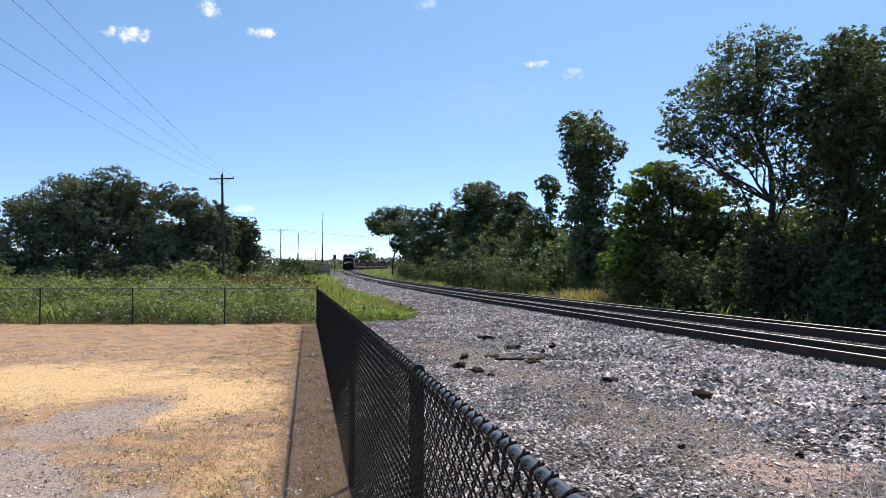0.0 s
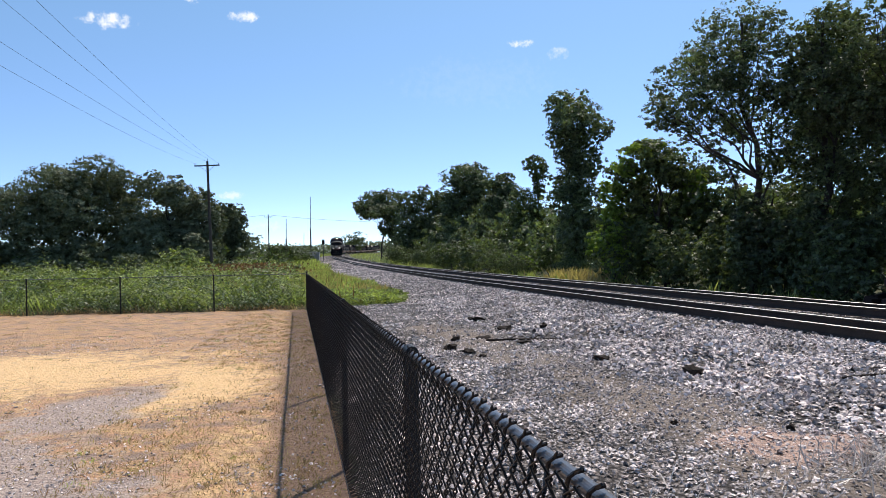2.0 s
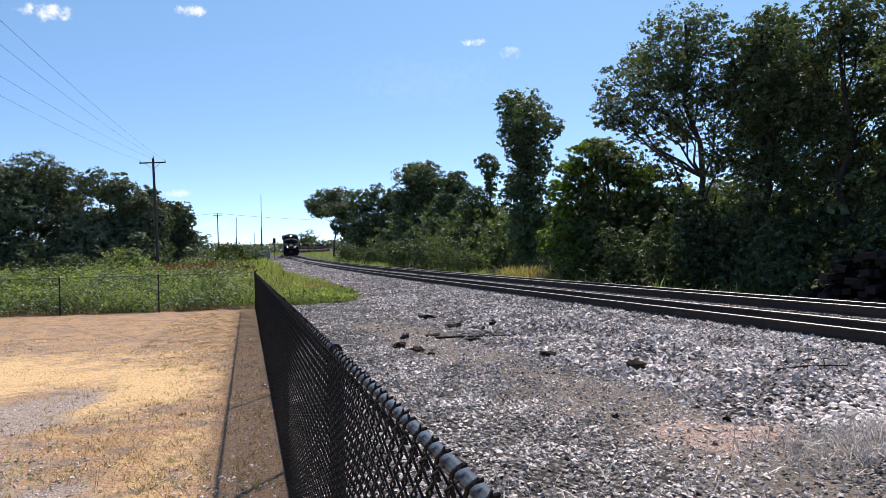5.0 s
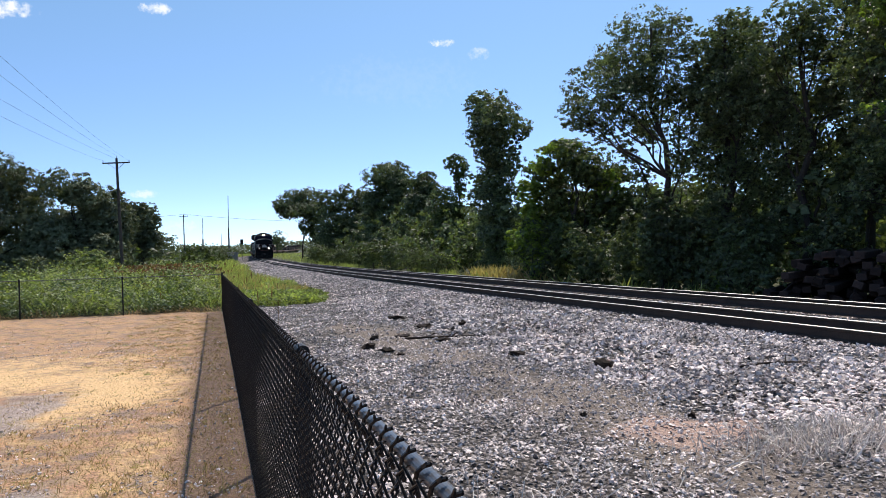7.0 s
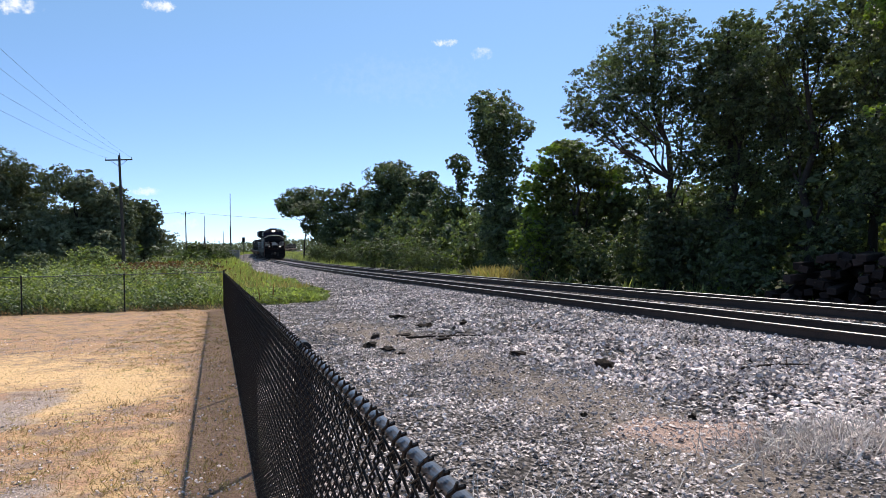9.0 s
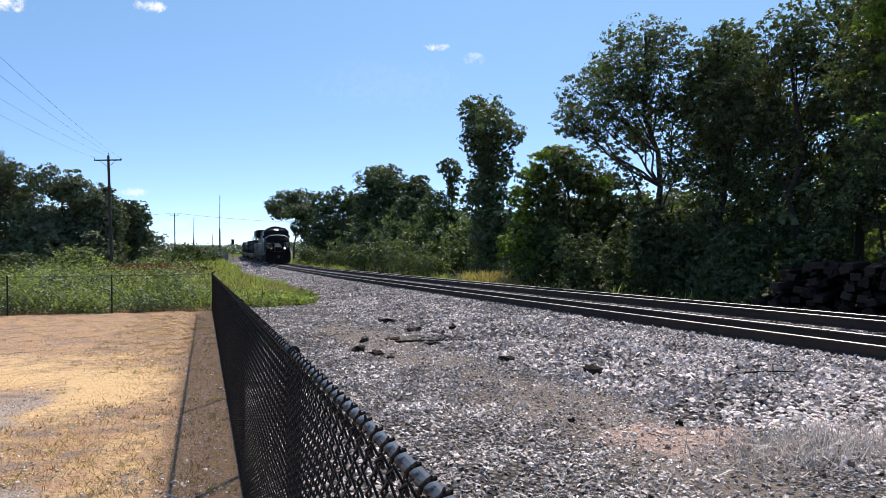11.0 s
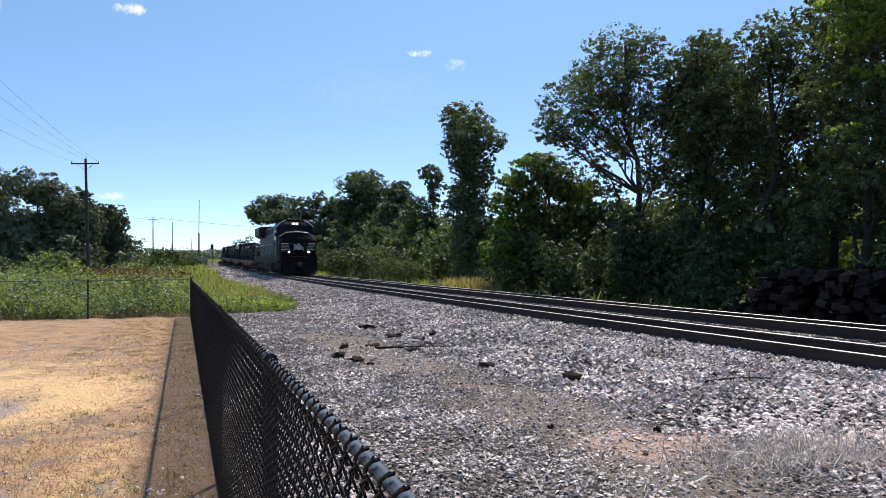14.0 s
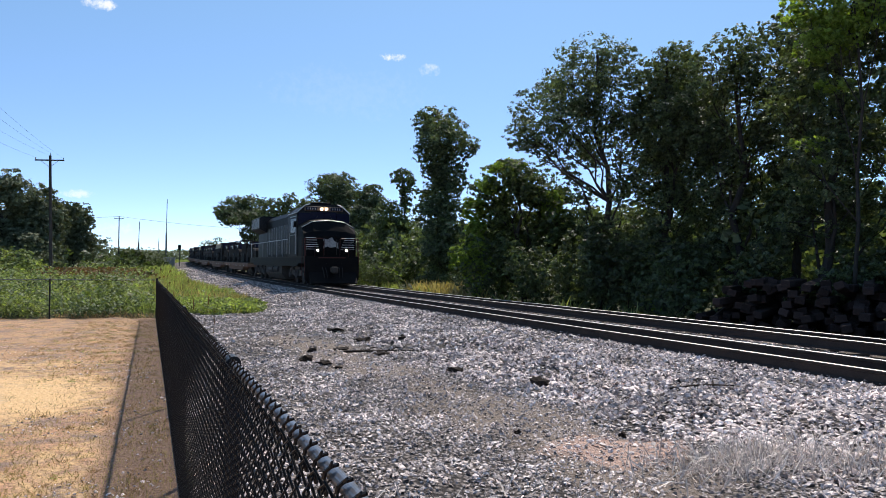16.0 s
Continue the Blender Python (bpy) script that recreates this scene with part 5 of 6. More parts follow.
tree("tree", "dark dense tree standing in the wood", 13.8, 24.8, "leaf_dark", 53125, 0.099, [(0.14, 9.19, 0.99, 0.73), (-0.61, 8.11, 0.9, 0.99), (0.6, 8.12, 1.08, 1.03), (0.11, 6.61, 1.29, 1.29), (-0.26, 4.88, 1.33, 1.21), (0.31, 3.38, 1.51, 1.21), (0.1, 1.77, 1.64, 1.08), (1.03, 6.62, 1.08, 1.29), (-1.02, 6.92, 0.86, 1.08)])
tree("tree", "dark dense tree standing in the wood", 15.1, 22.0, "leaf_dark", 53125, 0.095, [(0.0, 8.8, 1.09, 0.78), (-0.85, 7.91, 0.98, 0.98), (0.73, 8.12, 0.98, 1.17), (-0.26, 6.35, 1.29, 1.29), (0.65, 4.99, 1.17, 1.17), (-0.62, 4.4, 1.17, 1.17), (0.0, 2.84, 1.45, 1.17), (-0.79, 1.76, 1.25, 0.9), (1.03, 6.76, 0.98, 1.37), (-1.22, 6.15, 0.98, 1.17), (1.06, 2.85, 1.17, 1.17)])
tree("tree", "tall tree with dark leaves at the edge of the wood", 15.1, 17.9, "leaf_dark", 48875, 0.091, [(0.44, 9.19, 1.47, 0.98), (-0.72, 8.2, 0.91, 0.82), (0.45, 7.56, 1.37, 0.98), (1.58, 8.22, 1.14, 1.31), (-0.54, 6.08, 1.14, 1.31), (1.11, 5.93, 1.31, 1.31), (0.3, 4.29, 1.47, 1.31), (-0.34, 2.81, 1.31, 1.14), (1.38, 2.83, 1.14, 1.14)])
tree("tree", "dark dense tree standing in the wood", 16.6, 15.0, "leaf_dark", 14875, 0.158, [(-0.36, 7.99, 1.58, 1.43), (-0.91, 5.98, 1.29, 1.43), (0.26, 5.42, 1.58, 1.58), (-0.6, 3.69, 1.43, 1.43), (0.0, 2.11, 1.58, 1.0)])
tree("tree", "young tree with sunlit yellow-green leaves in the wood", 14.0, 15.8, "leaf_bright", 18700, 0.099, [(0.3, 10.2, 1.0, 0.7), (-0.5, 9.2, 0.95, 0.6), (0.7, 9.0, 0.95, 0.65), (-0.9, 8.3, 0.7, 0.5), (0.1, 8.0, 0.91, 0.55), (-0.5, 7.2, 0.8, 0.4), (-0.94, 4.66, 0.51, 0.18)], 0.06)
tree("tree", "dark dense tree closing the gap in the wood", 16.0, 27.0, "leaf_dark", 35700, 0.112, [(-0.4, 9.3, 1.3, 0.9), (0.9, 8.9, 1.3, 0.9), (0.0, 7.6, 1.5, 1.2), (-1.1, 6.4, 1.2, 1.2), (1.1, 6.4, 1.3, 1.3), (0.2, 4.8, 1.5, 1.2)])
tree("tree", "dark dense tree closing the gap in the wood", 16.4, 20.6, "leaf_dark", 35700, 0.103, [(-0.3, 9.4, 1.2, 0.8), (0.7, 8.7, 1.2, 0.9), (-0.6, 7.5, 1.3, 1.1), (0.5, 6.6, 1.3, 1.2), (-0.4, 5.4, 1.3, 1.2), (0.4, 4.0, 1.4, 1.2)])
tree("oak_tree", "large spreading oak with a dense grey-green crown", -38.2, 78.0, "leaf_oak", 120750, 0.232, [(1.27, 10.49, 3.23, 1.99), (-3.12, 9.56, 3.61, 2.36), (4.36, 9.56, 2.74, 2.24), (-6.22, 7.07, 2.98, 2.36), (-1.25, 6.45, 4.35, 2.86), (3.73, 6.14, 3.48, 3.11), (-7.46, 4.28, 2.11, 2.49), (-3.11, 3.03, 4.6, 2.61), (1.87, 2.72, 4.35, 2.61), (-4.66, 6.14, 3.73, 2.86), (6.22, 4.9, 2.74, 3.23), (0.0, 8.63, 3.73, 2.24), (-6.84, 1.79, 2.49, 1.37), (-0.62, 1.79, 3.73, 1.49)])
tree("oak_tree", "large spreading oak with a dense grey-green crown", -28.9, 80.0, "leaf_oak", 89250, 0.232, [(-1.29, 9.13, 2.42, 1.79), (0.97, 8.17, 2.42, 1.66), (2.87, 7.21, 1.91, 1.91), (0.0, 5.62, 3.83, 2.81), (3.19, 4.66, 1.91, 2.81), (-1.91, 3.07, 3.19, 2.3), (1.59, 2.75, 3.19, 2.3), (4.15, 4.66, 1.53, 3.06), (0.64, 1.16, 3.83, 1.28)])
tree("tree", "small dark dense tree near the utility pole", -25.0, 88.0, "leaf_oak", 34200, 0.241, [(0.2, 6.38, 1.68, 1.54), (0.85, 5.68, 1.26, 1.54), (-0.57, 4.27, 2.1, 2.1), (0.84, 3.22, 1.54, 1.54), (-0.91, 2.17, 1.82, 1.82)])
tree("tree", "distant tree beyond the field", -59.7, 95.0, "leaf_mid", 8550, 0.218, [(0.76, 4.87, 1.82, 1.51), (-1.14, 5.63, 3.03, 3.03), (0.38, 2.6, 2.27, 1.82)])
tree("tree", "hazy distant tree behind the train", -31.4, 290.1, "leaf_mid", 8892, 0.328, [(-1.86, 6.6, 3.24, 2.31), (1.63, 7.06, 3.24, 2.77), (0.0, 4.29, 5.55, 2.31)])

# dark undergrowth under the oaks
for x, y, w, h in ((-45, 75, 4.0, 3.6), (-40, 73, 4.0, 3.0), (-36, 74, 3.6, 4.4), (-32, 74, 3.4, 3.2), (-28, 75, 3.6, 3.6), (-24.5, 77, 3.0, 3.0), (-42, 84, 5.0, 5.0), (-35, 86, 5.0, 5.0), (-29, 87, 5.0, 5.0), (-48, 86, 4.5, 4.5)):
    shrub("dark undergrowth at the feet of the oaks", x, y, "leaf_oak", 5000, 0.26, w, h)

# undergrowth along the wooded side
for i in range(30):
    y = 9.0 + i * 3.6 + random.uniform(-0.8, 0.8)
    s = random.uniform(5.6, 8.5) if y < 60 else random.uniform(5, 7)
    w = random.uniform(1.6, 2.8)
    x = float(track_x(y)) + s * 1.03
    if i > 1:
        shrub("dense dark shrub at the edge of the wood", x, y, random.choice(["leaf_dark", "leaf_dark", "leaf_dark", "leaf_dark", "leaf_mid"]), 5000 if y < 60 else 4000, 0.10 if y < 60 else 0.15, w, random.uniform(1.8, 3.4))
for x, y, w, h, c in ((11.2, 25.0, 1.7, 4.0, 15000), (12.1, 24.4, 1.5, 3.6, 12000), (10.9, 27.0, 1.6, 3.4, 9000), (12.6, 21.6, 1.4, 2.9, 8000), (10.3, 29.4, 1.5, 3.1, 8000), (13.9, 19.2, 1.5, 3.2, 8000), (14.9, 16.6, 1.5, 2.8, 7000)):
    shrub("tangled dark undergrowth hiding the trunks at the wood's edge", x, y, "leaf_dark", c, 0.11, w, h)
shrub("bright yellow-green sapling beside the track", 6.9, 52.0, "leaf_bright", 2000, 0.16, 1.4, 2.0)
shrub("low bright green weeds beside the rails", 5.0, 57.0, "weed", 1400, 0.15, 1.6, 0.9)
# brighter leaves added to paint sunlight on the tree's left edge
shrub("leaves at the wood's edge in a brighter green that paints sunlight", 8.9, 34.3, "leaf_bright", 3200, 0.10, 1.3, 3.2)
shrub("sunlit yellow-green bush at the wood's edge", 9.3, 56.0, "leaf_mid", 5000, 0.13, 1.7, 3.4)
shrub("sunlit vines at the foot of a tree", 11.0, 38.4, "leaf_mid", 4000, 0.11, 1.3, 4.4)
shrub("bright green weed clump beside the rails", 12.4, 22.8, "leaf_bright", 600, 0.10, 0.4, 0.85)
shrub("round green bush standing out of the weeds", -19.3, 55.0, "weed", 9000, 0.14, 2.5, 3.0)
shrub("round dark green bush at the foot of the oaks", -25.6, 60.0, "leaf_oak", 8000, 0.14, 2.4, 2.6)
shrub("bright green bush at the field's edge", -33.0, 52.0, "weed", 8000, 0.14, 2.6, 2.7)


for i in range(20):
    y = 29 + 1.8 * i + random.uniform(-1.5, 1.5)
    x = random.uniform(-0.62, -0.2) * y
    if float(track_offset(x, y)) < -8:
        shrub("mound of tangled green vines in the weed field", x, y, "weed", 2600, 0.12, random.uniform(1.2, 2.2), random.uniform(0.9, 1.4))
for i in range(22):
    y = 110 + 9 * i + random.uniform(-4, 4)
    x = float(track_x(y)) - random.uniform(11, 24) - i * 1.6
    shrub("hazy bushy growth in the distance beside the line", x, y, random.choice(["leaf_mid", "leaf_oak"]), 4200, 0.24, random.uniform(4, 8), random.uniform(3.5, 7.5))


for i in range(9):
    y = 112 + 9 * i + random.uniform(-3, 3)
    x = float(track_x(y)) - random.uniform(7.5, 12.0)
    shrub("dark green scrub beside the distant track", x, y, random.choice(["leaf_mid", "leaf_oak"]), 3000, 0.19, random.uniform(3.0, 4.5), random.uniform(2.6, 4.4))


def make_wood():
    """The dim inside of the wood, many leaves deep, behind the front row of trees."""
    n = 3200
    y = -6 + 150 * RNG.uniform(0, 1, n) ** 1.7
    s = 8.5 + 14 * RNG.uniform(0, 1, n)
    x = track_x(y) + s * 1.03
    tall = 8.0 - 3.4 * step(24, 31, y) + 0.6 * step(31, 50, y) + 2.6 * step(66, 90, y)
    top = np.minimum(3.0 + (s - 8) * 1.1, tall) + 0.8 * np.sin(y * 0.9) * np.sin(x * 0.7)
    b = np.stack([x, y, ground_z(x, y) + RNG.uniform(0.0, 1, n) * top, np.full(n, 1.3), np.full(n, 1.3), np.full(n, 1.0)], -1)
    v, fa = leaf_cloud(b, 76000, 0.31, 0.9, lumps=0)
    n = 700
    y = -30 + 150 * RNG.uniform(0, 1, n)
    s = RNG.uniform(19, 34, n)
    x = track_x(y) + s
    b = np.stack([x, y, ground_z(x, y) + RNG.uniform(0.0, 1, n) * (3.0 + 0.09 * s), np.full(n, 2.2), np.full(n, 2.2), np.full(n, 1.3)], -1)
    v2, fa2 = leaf_cloud(b, 36000, 0.7, 0.9, lumps=0)
    v, fa = np.concatenate([v, v2]), np.concatenate([fa, fa2 + len(v)])
    tagged(link_part("wood_interior", array_mesh("wood_interior", v, fa), "leaf_dark"), "dim dense woodland foliage behind the front trees", "woodland", kind="stuff")


def make_field():
    # mounds of broad-leaved vines, each a dome of leaves facing up and outwards
    n = 1150
    y = 24.3 + 46 * RNG.uniform(0, 1, n) ** 1.5
    x = RNG.uniform(-0.80, 0.02, n) * y
    keep = (track_offset(x, y) < -8.2 - 3 * fbm(x, y, 0.3, 5.0)) & (x > -60)
    x, y = x[keep], y[keep]
    rad = RNG.uniform(0.35, 1.0, len(x)) * (0.75 + y / 70)
    tall = rad * RNG.uniform(0.40, 1.40, len(x)) * (0.7 + 0.6 * fbm(x, y, 0.35, 3.0)) * (1 - 0.3 * step(27, 24, y))
    per = np.clip((230 * rad / (0.6 + y / 45)).astype(int), 50, 330)
    pick = np.repeat(np.arange(len(x)), per)
    u = RNG.uniform(0, 2 * np.pi, len(pick))
    q = RNG.uniform(0, 1, len(pick)) ** 0.5
    lump = 1 + 0.18 * np.sin(3 * u + pick) + RNG.normal(0, 0.10, len(pick))
    lx = x[pick] + np.cos(u) * q * rad[pick] * lump
    ly = np.maximum(23.72, y[pick] + np.sin(u) * q * rad[pick] * lump)
    lh = np.maximum(0.03, tall[pick] * np.sqrt(np.clip(1.02 - q ** 2, 0, 1)) * lump * RNG.uniform(0.62, 1.08, len(pick)))
    size = RNG.uniform(0.05, 0.125, len(pick)) * (0.62 + ly / 62)
    spots = np.stack([lx, ly, ground_z(lx, ly) + lh], -1)
    dark = (fbm(x, y, 0.5, 9.1) > 0.56)[pick]
    for name, own, mat, lab in (("weed_field", ~dark, "weed", "tangled broad-leaved green vines and weeds behind the fence"), ("vine_thicket", dark, "leaf_vine", "darker green vine thickets among the weeds")):
        v, fa = scatter(VINE_V, VINE_F, spots[own], size[own], 0.5)
        tagged(link_part(name, array_mesh(name, v, fa), mat), lab, "weeds", kind="stuff")
    n = 2400
    y = 24.2 + 10 * RNG.uniform(0, 1, n) ** 1.6
    x = RNG.uniform(-0.80, -0.06, n) * y
    keep = (fbm(x, y, 0.7, 7.0) > 0.52) & (track_offset(x, y) < -8.5)
    x, y = x[keep], y[keep]
    patch("tall_grass", "bright green tall grass blades among the vines", "grass", "weed", (x, y), None, 0 * x, RNG.uniform(0.3, 0.8, len(x)), "blade", 0.28)
    n = 2600
    y = RNG.normal(52, 3.5, n)
    x = -0.262 * y + RNG.normal(0, 1.7, n)
    patch("rusty_weeds", "rust-brown seeding weeds in the green field", "weeds", "rust_weed", (x, y), None, RNG.uniform(0.4, 1.35, n), RNG.uniform(0.08, 0.22, n))
    n = 3000
    x, y = RNG.uniform(-24, -4.3, n), 23.75 + np.abs(RNG.normal(0, 0.35, n))
    keep = fbm(x, y, 0.9, 3.3) > 0.35
    x, y = x[keep], y[keep]
    patch("dead_weed_base", "dead brown stems at the foot of the weeds", "weeds", "brown_grass", (x, y), None, 0 * x, RNG.uniform(0.1, 0.4, len(x)), "straw", 0.5)
    n = 34000
    y = 24.5 + 75 * RNG.uniform(0, 1, n) ** 1.6
    x = track_x(y) - 5.3 - RNG.uniform(0, 1, n) * (3.5 + 6.5 * step(30, 45, y))
    keep = (gravel_amount(x, y) < 0.5) & ((x > -4.3) | (y > 27)) & (fbm(x, y, 0.7, 2.2) > 0.36)
    x, y = x[keep], y[keep]
    size = RNG.uniform(0.10, 0.5, len(x)) * (0.3 + 0.7 * step(27, 36, y))
    patch("verge_grass", "yellow-green tall grass and seed heads on the verge", "grass", "weed_yellow", (x, y), None, 0 * x, size, "blade", 0.22)
    n = 36000
    y = 24.5 + 16 * RNG.uniform(0, 1, n)
    x = track_x(y) - 4.6 - RNG.uniform(0, 1, n) * 7
    keep = (gravel_amount(x, y) < 0.6) & ((x > -4.3) | (y > 26))
    x, y = x[keep], y[keep]
    patch("verge_weeds", "low bright green weeds spreading over gravel", "weeds", "weed", (x, y), None, RNG.uniform(0.02, 0.32, len(x)), RNG.uniform(0.07, 0.15, len(x)))
    n = 4500
    y = 31 + 57 * RNG.uniform(0, 1, n) ** 1.5
    x = track_x(y) - 5.6 - RNG.uniform(0, 1, n) * (3.5 + 6.5 * step(30, 45, y))
    keep = (gravel_amount(x, y) < 0.4) & (fbm(x, y, 0.5, 6.2) > 0.4)
    x, y = x[keep], y[keep]
    patch("verge_straw", "pale dry seed-headed grass on the verge", "grass", "dry_grass", (x, y), None, 0 * x, RNG.uniform(0.25, 0.6, len(x)), "blade", 0.2)
    n = 90
    y = 26 + 34 * RNG.uniform(0, 1, n) ** 1.4
    x = track_x(y) - 5.8 - RNG.uniform(0, 1, n) * 7
    keep = gravel_amount(x, y) < 0.3
    x, y = x[keep], y[keep]
    patch("dock_stalks", "dark brown seeding dock stalks among the grass", "weeds", "rust_weed", (x, y), None, 0 * x, RNG.uniform(0.35, 0.8, len(x)), "spike", 0.05)
    # far side verge
    n = 12000
    y = RNG.uniform(6, 120, n)
    x = track_x(y) + RNG.uniform(4.0, 6.5, n)
    keep = fbm(x, y, 0.35, 9.0) > 0.66
    x, y = x[keep], y[keep]
    patch("wood_edge_grass", "pale grass and weeds along the wood's edge", "grass", "weed_yellow", (x, y), None, 0 * x, RNG.uniform(0.2, 0.7, len(x)) * (0.3 + 0.7 * step(10, 28, y)), "blade", 0.3)
    n = 1100
    y = RNG.normal(37.5, 1.5, n)
    x = track_x(y) + RNG.normal(5.4, 0.6, n)
    patch("tan_grass", "tall dry tan grass at the wood's edge", "grass", "dry_grass", (x, y), None, 0 * x, RNG.uniform(0.3, 0.95, n), "blade", 0.3)
    # dry lot tufts
    n = 150000
    y = 3.2 + 21 * RNG.uniform(0, 1, n) ** 1.4
    x = fence_x(y) - RNG.uniform(0.0, 1.0, n) * (2.5 + y * 0.62)
    dens = np.clip(0.15 + 0.9 * (fbm(x, y, 1.6, 1.0) - 0.4) + 0.75 * (1 - step(0.7, 2.4, fence_x(y) - x)), 0, 1) * (1 - 0.7 * lot_straw(x, y))
    keep = (dens > RNG.uniform(0, 1, n)) & (y < 24)
    x, y = x[keep], y[keep]
    half = RNG.uniform(0, 1, len(x)) < 0.5
    patch("dry_lot_grass", "short dry straw-coloured grass tufts on bare lot", "grass", "dry_grass", (x[half], y[half]), None, 0 * x[half], RNG.uniform(0.018, 0.065, half.sum()), "blade", 0.9)
    x, y = x[~half], y[~half]
    patch("brown_lot_grass", "withered brown grass tufts on the bare lot", "grass", "brown_grass", (x, y), None, 0 * x, RNG.uniform(0.018, 0.06, len(x)), "blade", 0.9)
    # bunched tufts of withered grass, thickest along the fence
    n = 1500
    y = 3.3 + 19 * RNG.uniform(0, 1, n) ** 1.3
    off = np.where(RNG.uniform(0, 1, n) < 0.6, RNG.uniform(0.05, 2.2, n), RNG.uniform(0.3, 9.0, n))
    x = fence_x(y) - off
    keep = (RNG.uniform(0, 1, n) > np.maximum(0.9 * lot_straw(x, y), 0.75 * lot_worn(x, y))) & (x > -0.8 * y)
    for k, (mat, name, lab) in enumerate((("brown_grass", "brown_tufts", "bunched withered brown grass tufts on the lot"), ("dry_grass", "straw_tufts", "bunched straw-yellow grass tufts on the lot"), ("weed_yellow", "green_tufts", "a few greenish weed tufts on the dry lot"))):
        own = keep & ((np.arange(n) % 16 < 9) if k == 0 else (np.arange(n) % 16 < 15) & (np.arange(n) % 16 > 8) if k == 1 else (np.arange(n) % 16 == 15))
        tx, ty = np.repeat(x[own], 44), np.repeat(y[own], 44)
        w = np.repeat(RNG.uniform(0.02, 0.09, own.sum()), 44)
        tx, ty = tx + RNG.normal(0, 1, len(tx)) * w, ty + RNG.normal(0, 1, len(tx)) * w
        patch(name, lab, "grass", mat, (tx, np.minimum(ty, 23.4)), None, 0 * tx, RNG.uniform(0.015, 0.055, len(tx)), "blade", 0.75)
    n = 1500
    x, y = RNG.normal(3.5, 0.40, n), RNG.normal(4.9, 0.20, n)
    x, y = np.concatenate([x, RNG.normal(4.35, 0.35, 700)]), np.concatenate([y, RNG.normal(4.6, 0.2, 700)])
    x2, y2 = RNG.uniform(0.3, 2.6, 500), RNG.uniform(3.0, 4.6, 500)
    x, y = np.concatenate([x, x2]), np.concatenate([y, y2])
    patch("dead_grass", "dead grey straw clump on the gravel", "grass", "grey_straw", (x, y), None, 0 * x, RNG.uniform(0.10, 0.30, len(x)), "straw", 0.75)
    n = 16000
    y = 80 + 230 * RNG.uniform(0, 1, n) ** 1.3
    x = track_x(y) + np.where(RNG.uniform(0, 1, n) < 0.88, -5.3 - 9 * RNG.uniform(0, 1, n), 3.6 + 8 * RNG.uniform(0, 1, n))
    patch("far_verge_grass", "pale green grass along the distant track", "grass", "weed_yellow", (x, y), None, 0 * x, RNG.uniform(0.4, 1.0, n), "blade", 0.3)
    # far low scrub closing the view along the line
    n = 1100
    y = 72 + 250 * RNG.uniform(0, 1, n) ** 1.4
    x = track_x(y) - 9.5 - RNG.uniform(0, 1, n) ** 1.3 * 75
    r = RNG.uniform(0.8, 2.2, n)
    h = RNG.uniform(0, 1, n) ** 1.5 * (0.8 + 3.2 * fbm(x, y, 0.12, 2.0) * step(8, 22, -track_offset(x, y)))
    v, fa = leaf_cloud(np.stack([x, y, ground_z(x, y) + h, r, r, r * 0.8], -1), 44000, 0.34, 0.6, lumps=0)
    tagged(link_part("far_scrub", array_mesh("far_scrub", v, fa), "leaf_mid"), "hazy scrub and low bushes towards the horizon", "scrub", kind="stuff")
    n = 42000
    a = RNG.uniform(-0.9, 1.3, n)
    r = RNG.uniform(340, 430, n)
    x, y = r * np.sin(a), r * np.cos(a)
    h = RNG.uniform(0.0, 1, n) * (1.5 + 4.5 * fbm(x, y, 0.04, 1.0) + 2.0 * fbm(x, y, 0.3, 3.0))
    patch("far_woods", "distant line of woods on the horizon", "woods", "leaf_oak", (x, y), None, h, RNG.uniform(0.9, 1.6, n))


make_wood()
make_field()


def utility_pole(x, y, top, arm, label, lean=0.0):
    g = gz(x, y)
    ob = thing("utility_pole", label, "utility pole", pose(x, y, g, 0, lean, 0), group="utility poles")
    h = top - g
    bm = bmesh.new()
    limb(bm, [(0, 0, -0.4), (0, 0, h * 0.5), (0, 0, h)], 0.17, 0.11, 12)
    part("pole", bm, "pole_wood", ob)
    bm = bmesh.new()
    box(bm, 0, -0.16, h - 0.45, arm, 0.1, 0.12, 0.01)
    cross = part("crossarm", bm, "pole_wood", ob)
    for sx in (-1, 1):
        bm = bmesh.new()
        tube(bm, (sx * 0.75, -0.16, h - 0.5), (0, -0.12, h - 1.1), 0.018, sides=6)
        part("brace", bm, "wire", cross)
        bm = bmesh.new()
        tube(bm, (sx * (arm / 2 - 0.06), -0.16, h - 0.4), (sx * (arm / 2 - 0.06), -0.16, h - 0.2), 0.05, 0.03, 8)
        part("insulator", bm, "alu", cross)
    bm = bmesh.new()
    tube(bm, (0.04, 0, h), (0.04, 0, h + 0.25), 0.05, 0.03, 8)
    part("top_insulator", bm, "alu", ob)
    return ob


utility_pole(-22.2, 71.8, 11.0, 2.5, "dark timber utility pole with crossarm beside weedy field", -1.2)
utility_pole(-44.6, 194.8, 12.1, 2.3, "distant timber utility pole with crossarm")


def cable(a, b, sag, r=0.012, label="thin overhead power line"):
    a, b = Vector(a), Vector(b)
    bm = bmesh.new()
    pts = [a.lerp(b, i / 16) - Vector((0, 0, sag * 4 * (i / 16) * (1 - i / 16))) for i in range(17)]
    limb(bm, pts, r, r, 5)
    tagged(part("power_line", bm, "wire"), label, "cable", group="power lines")


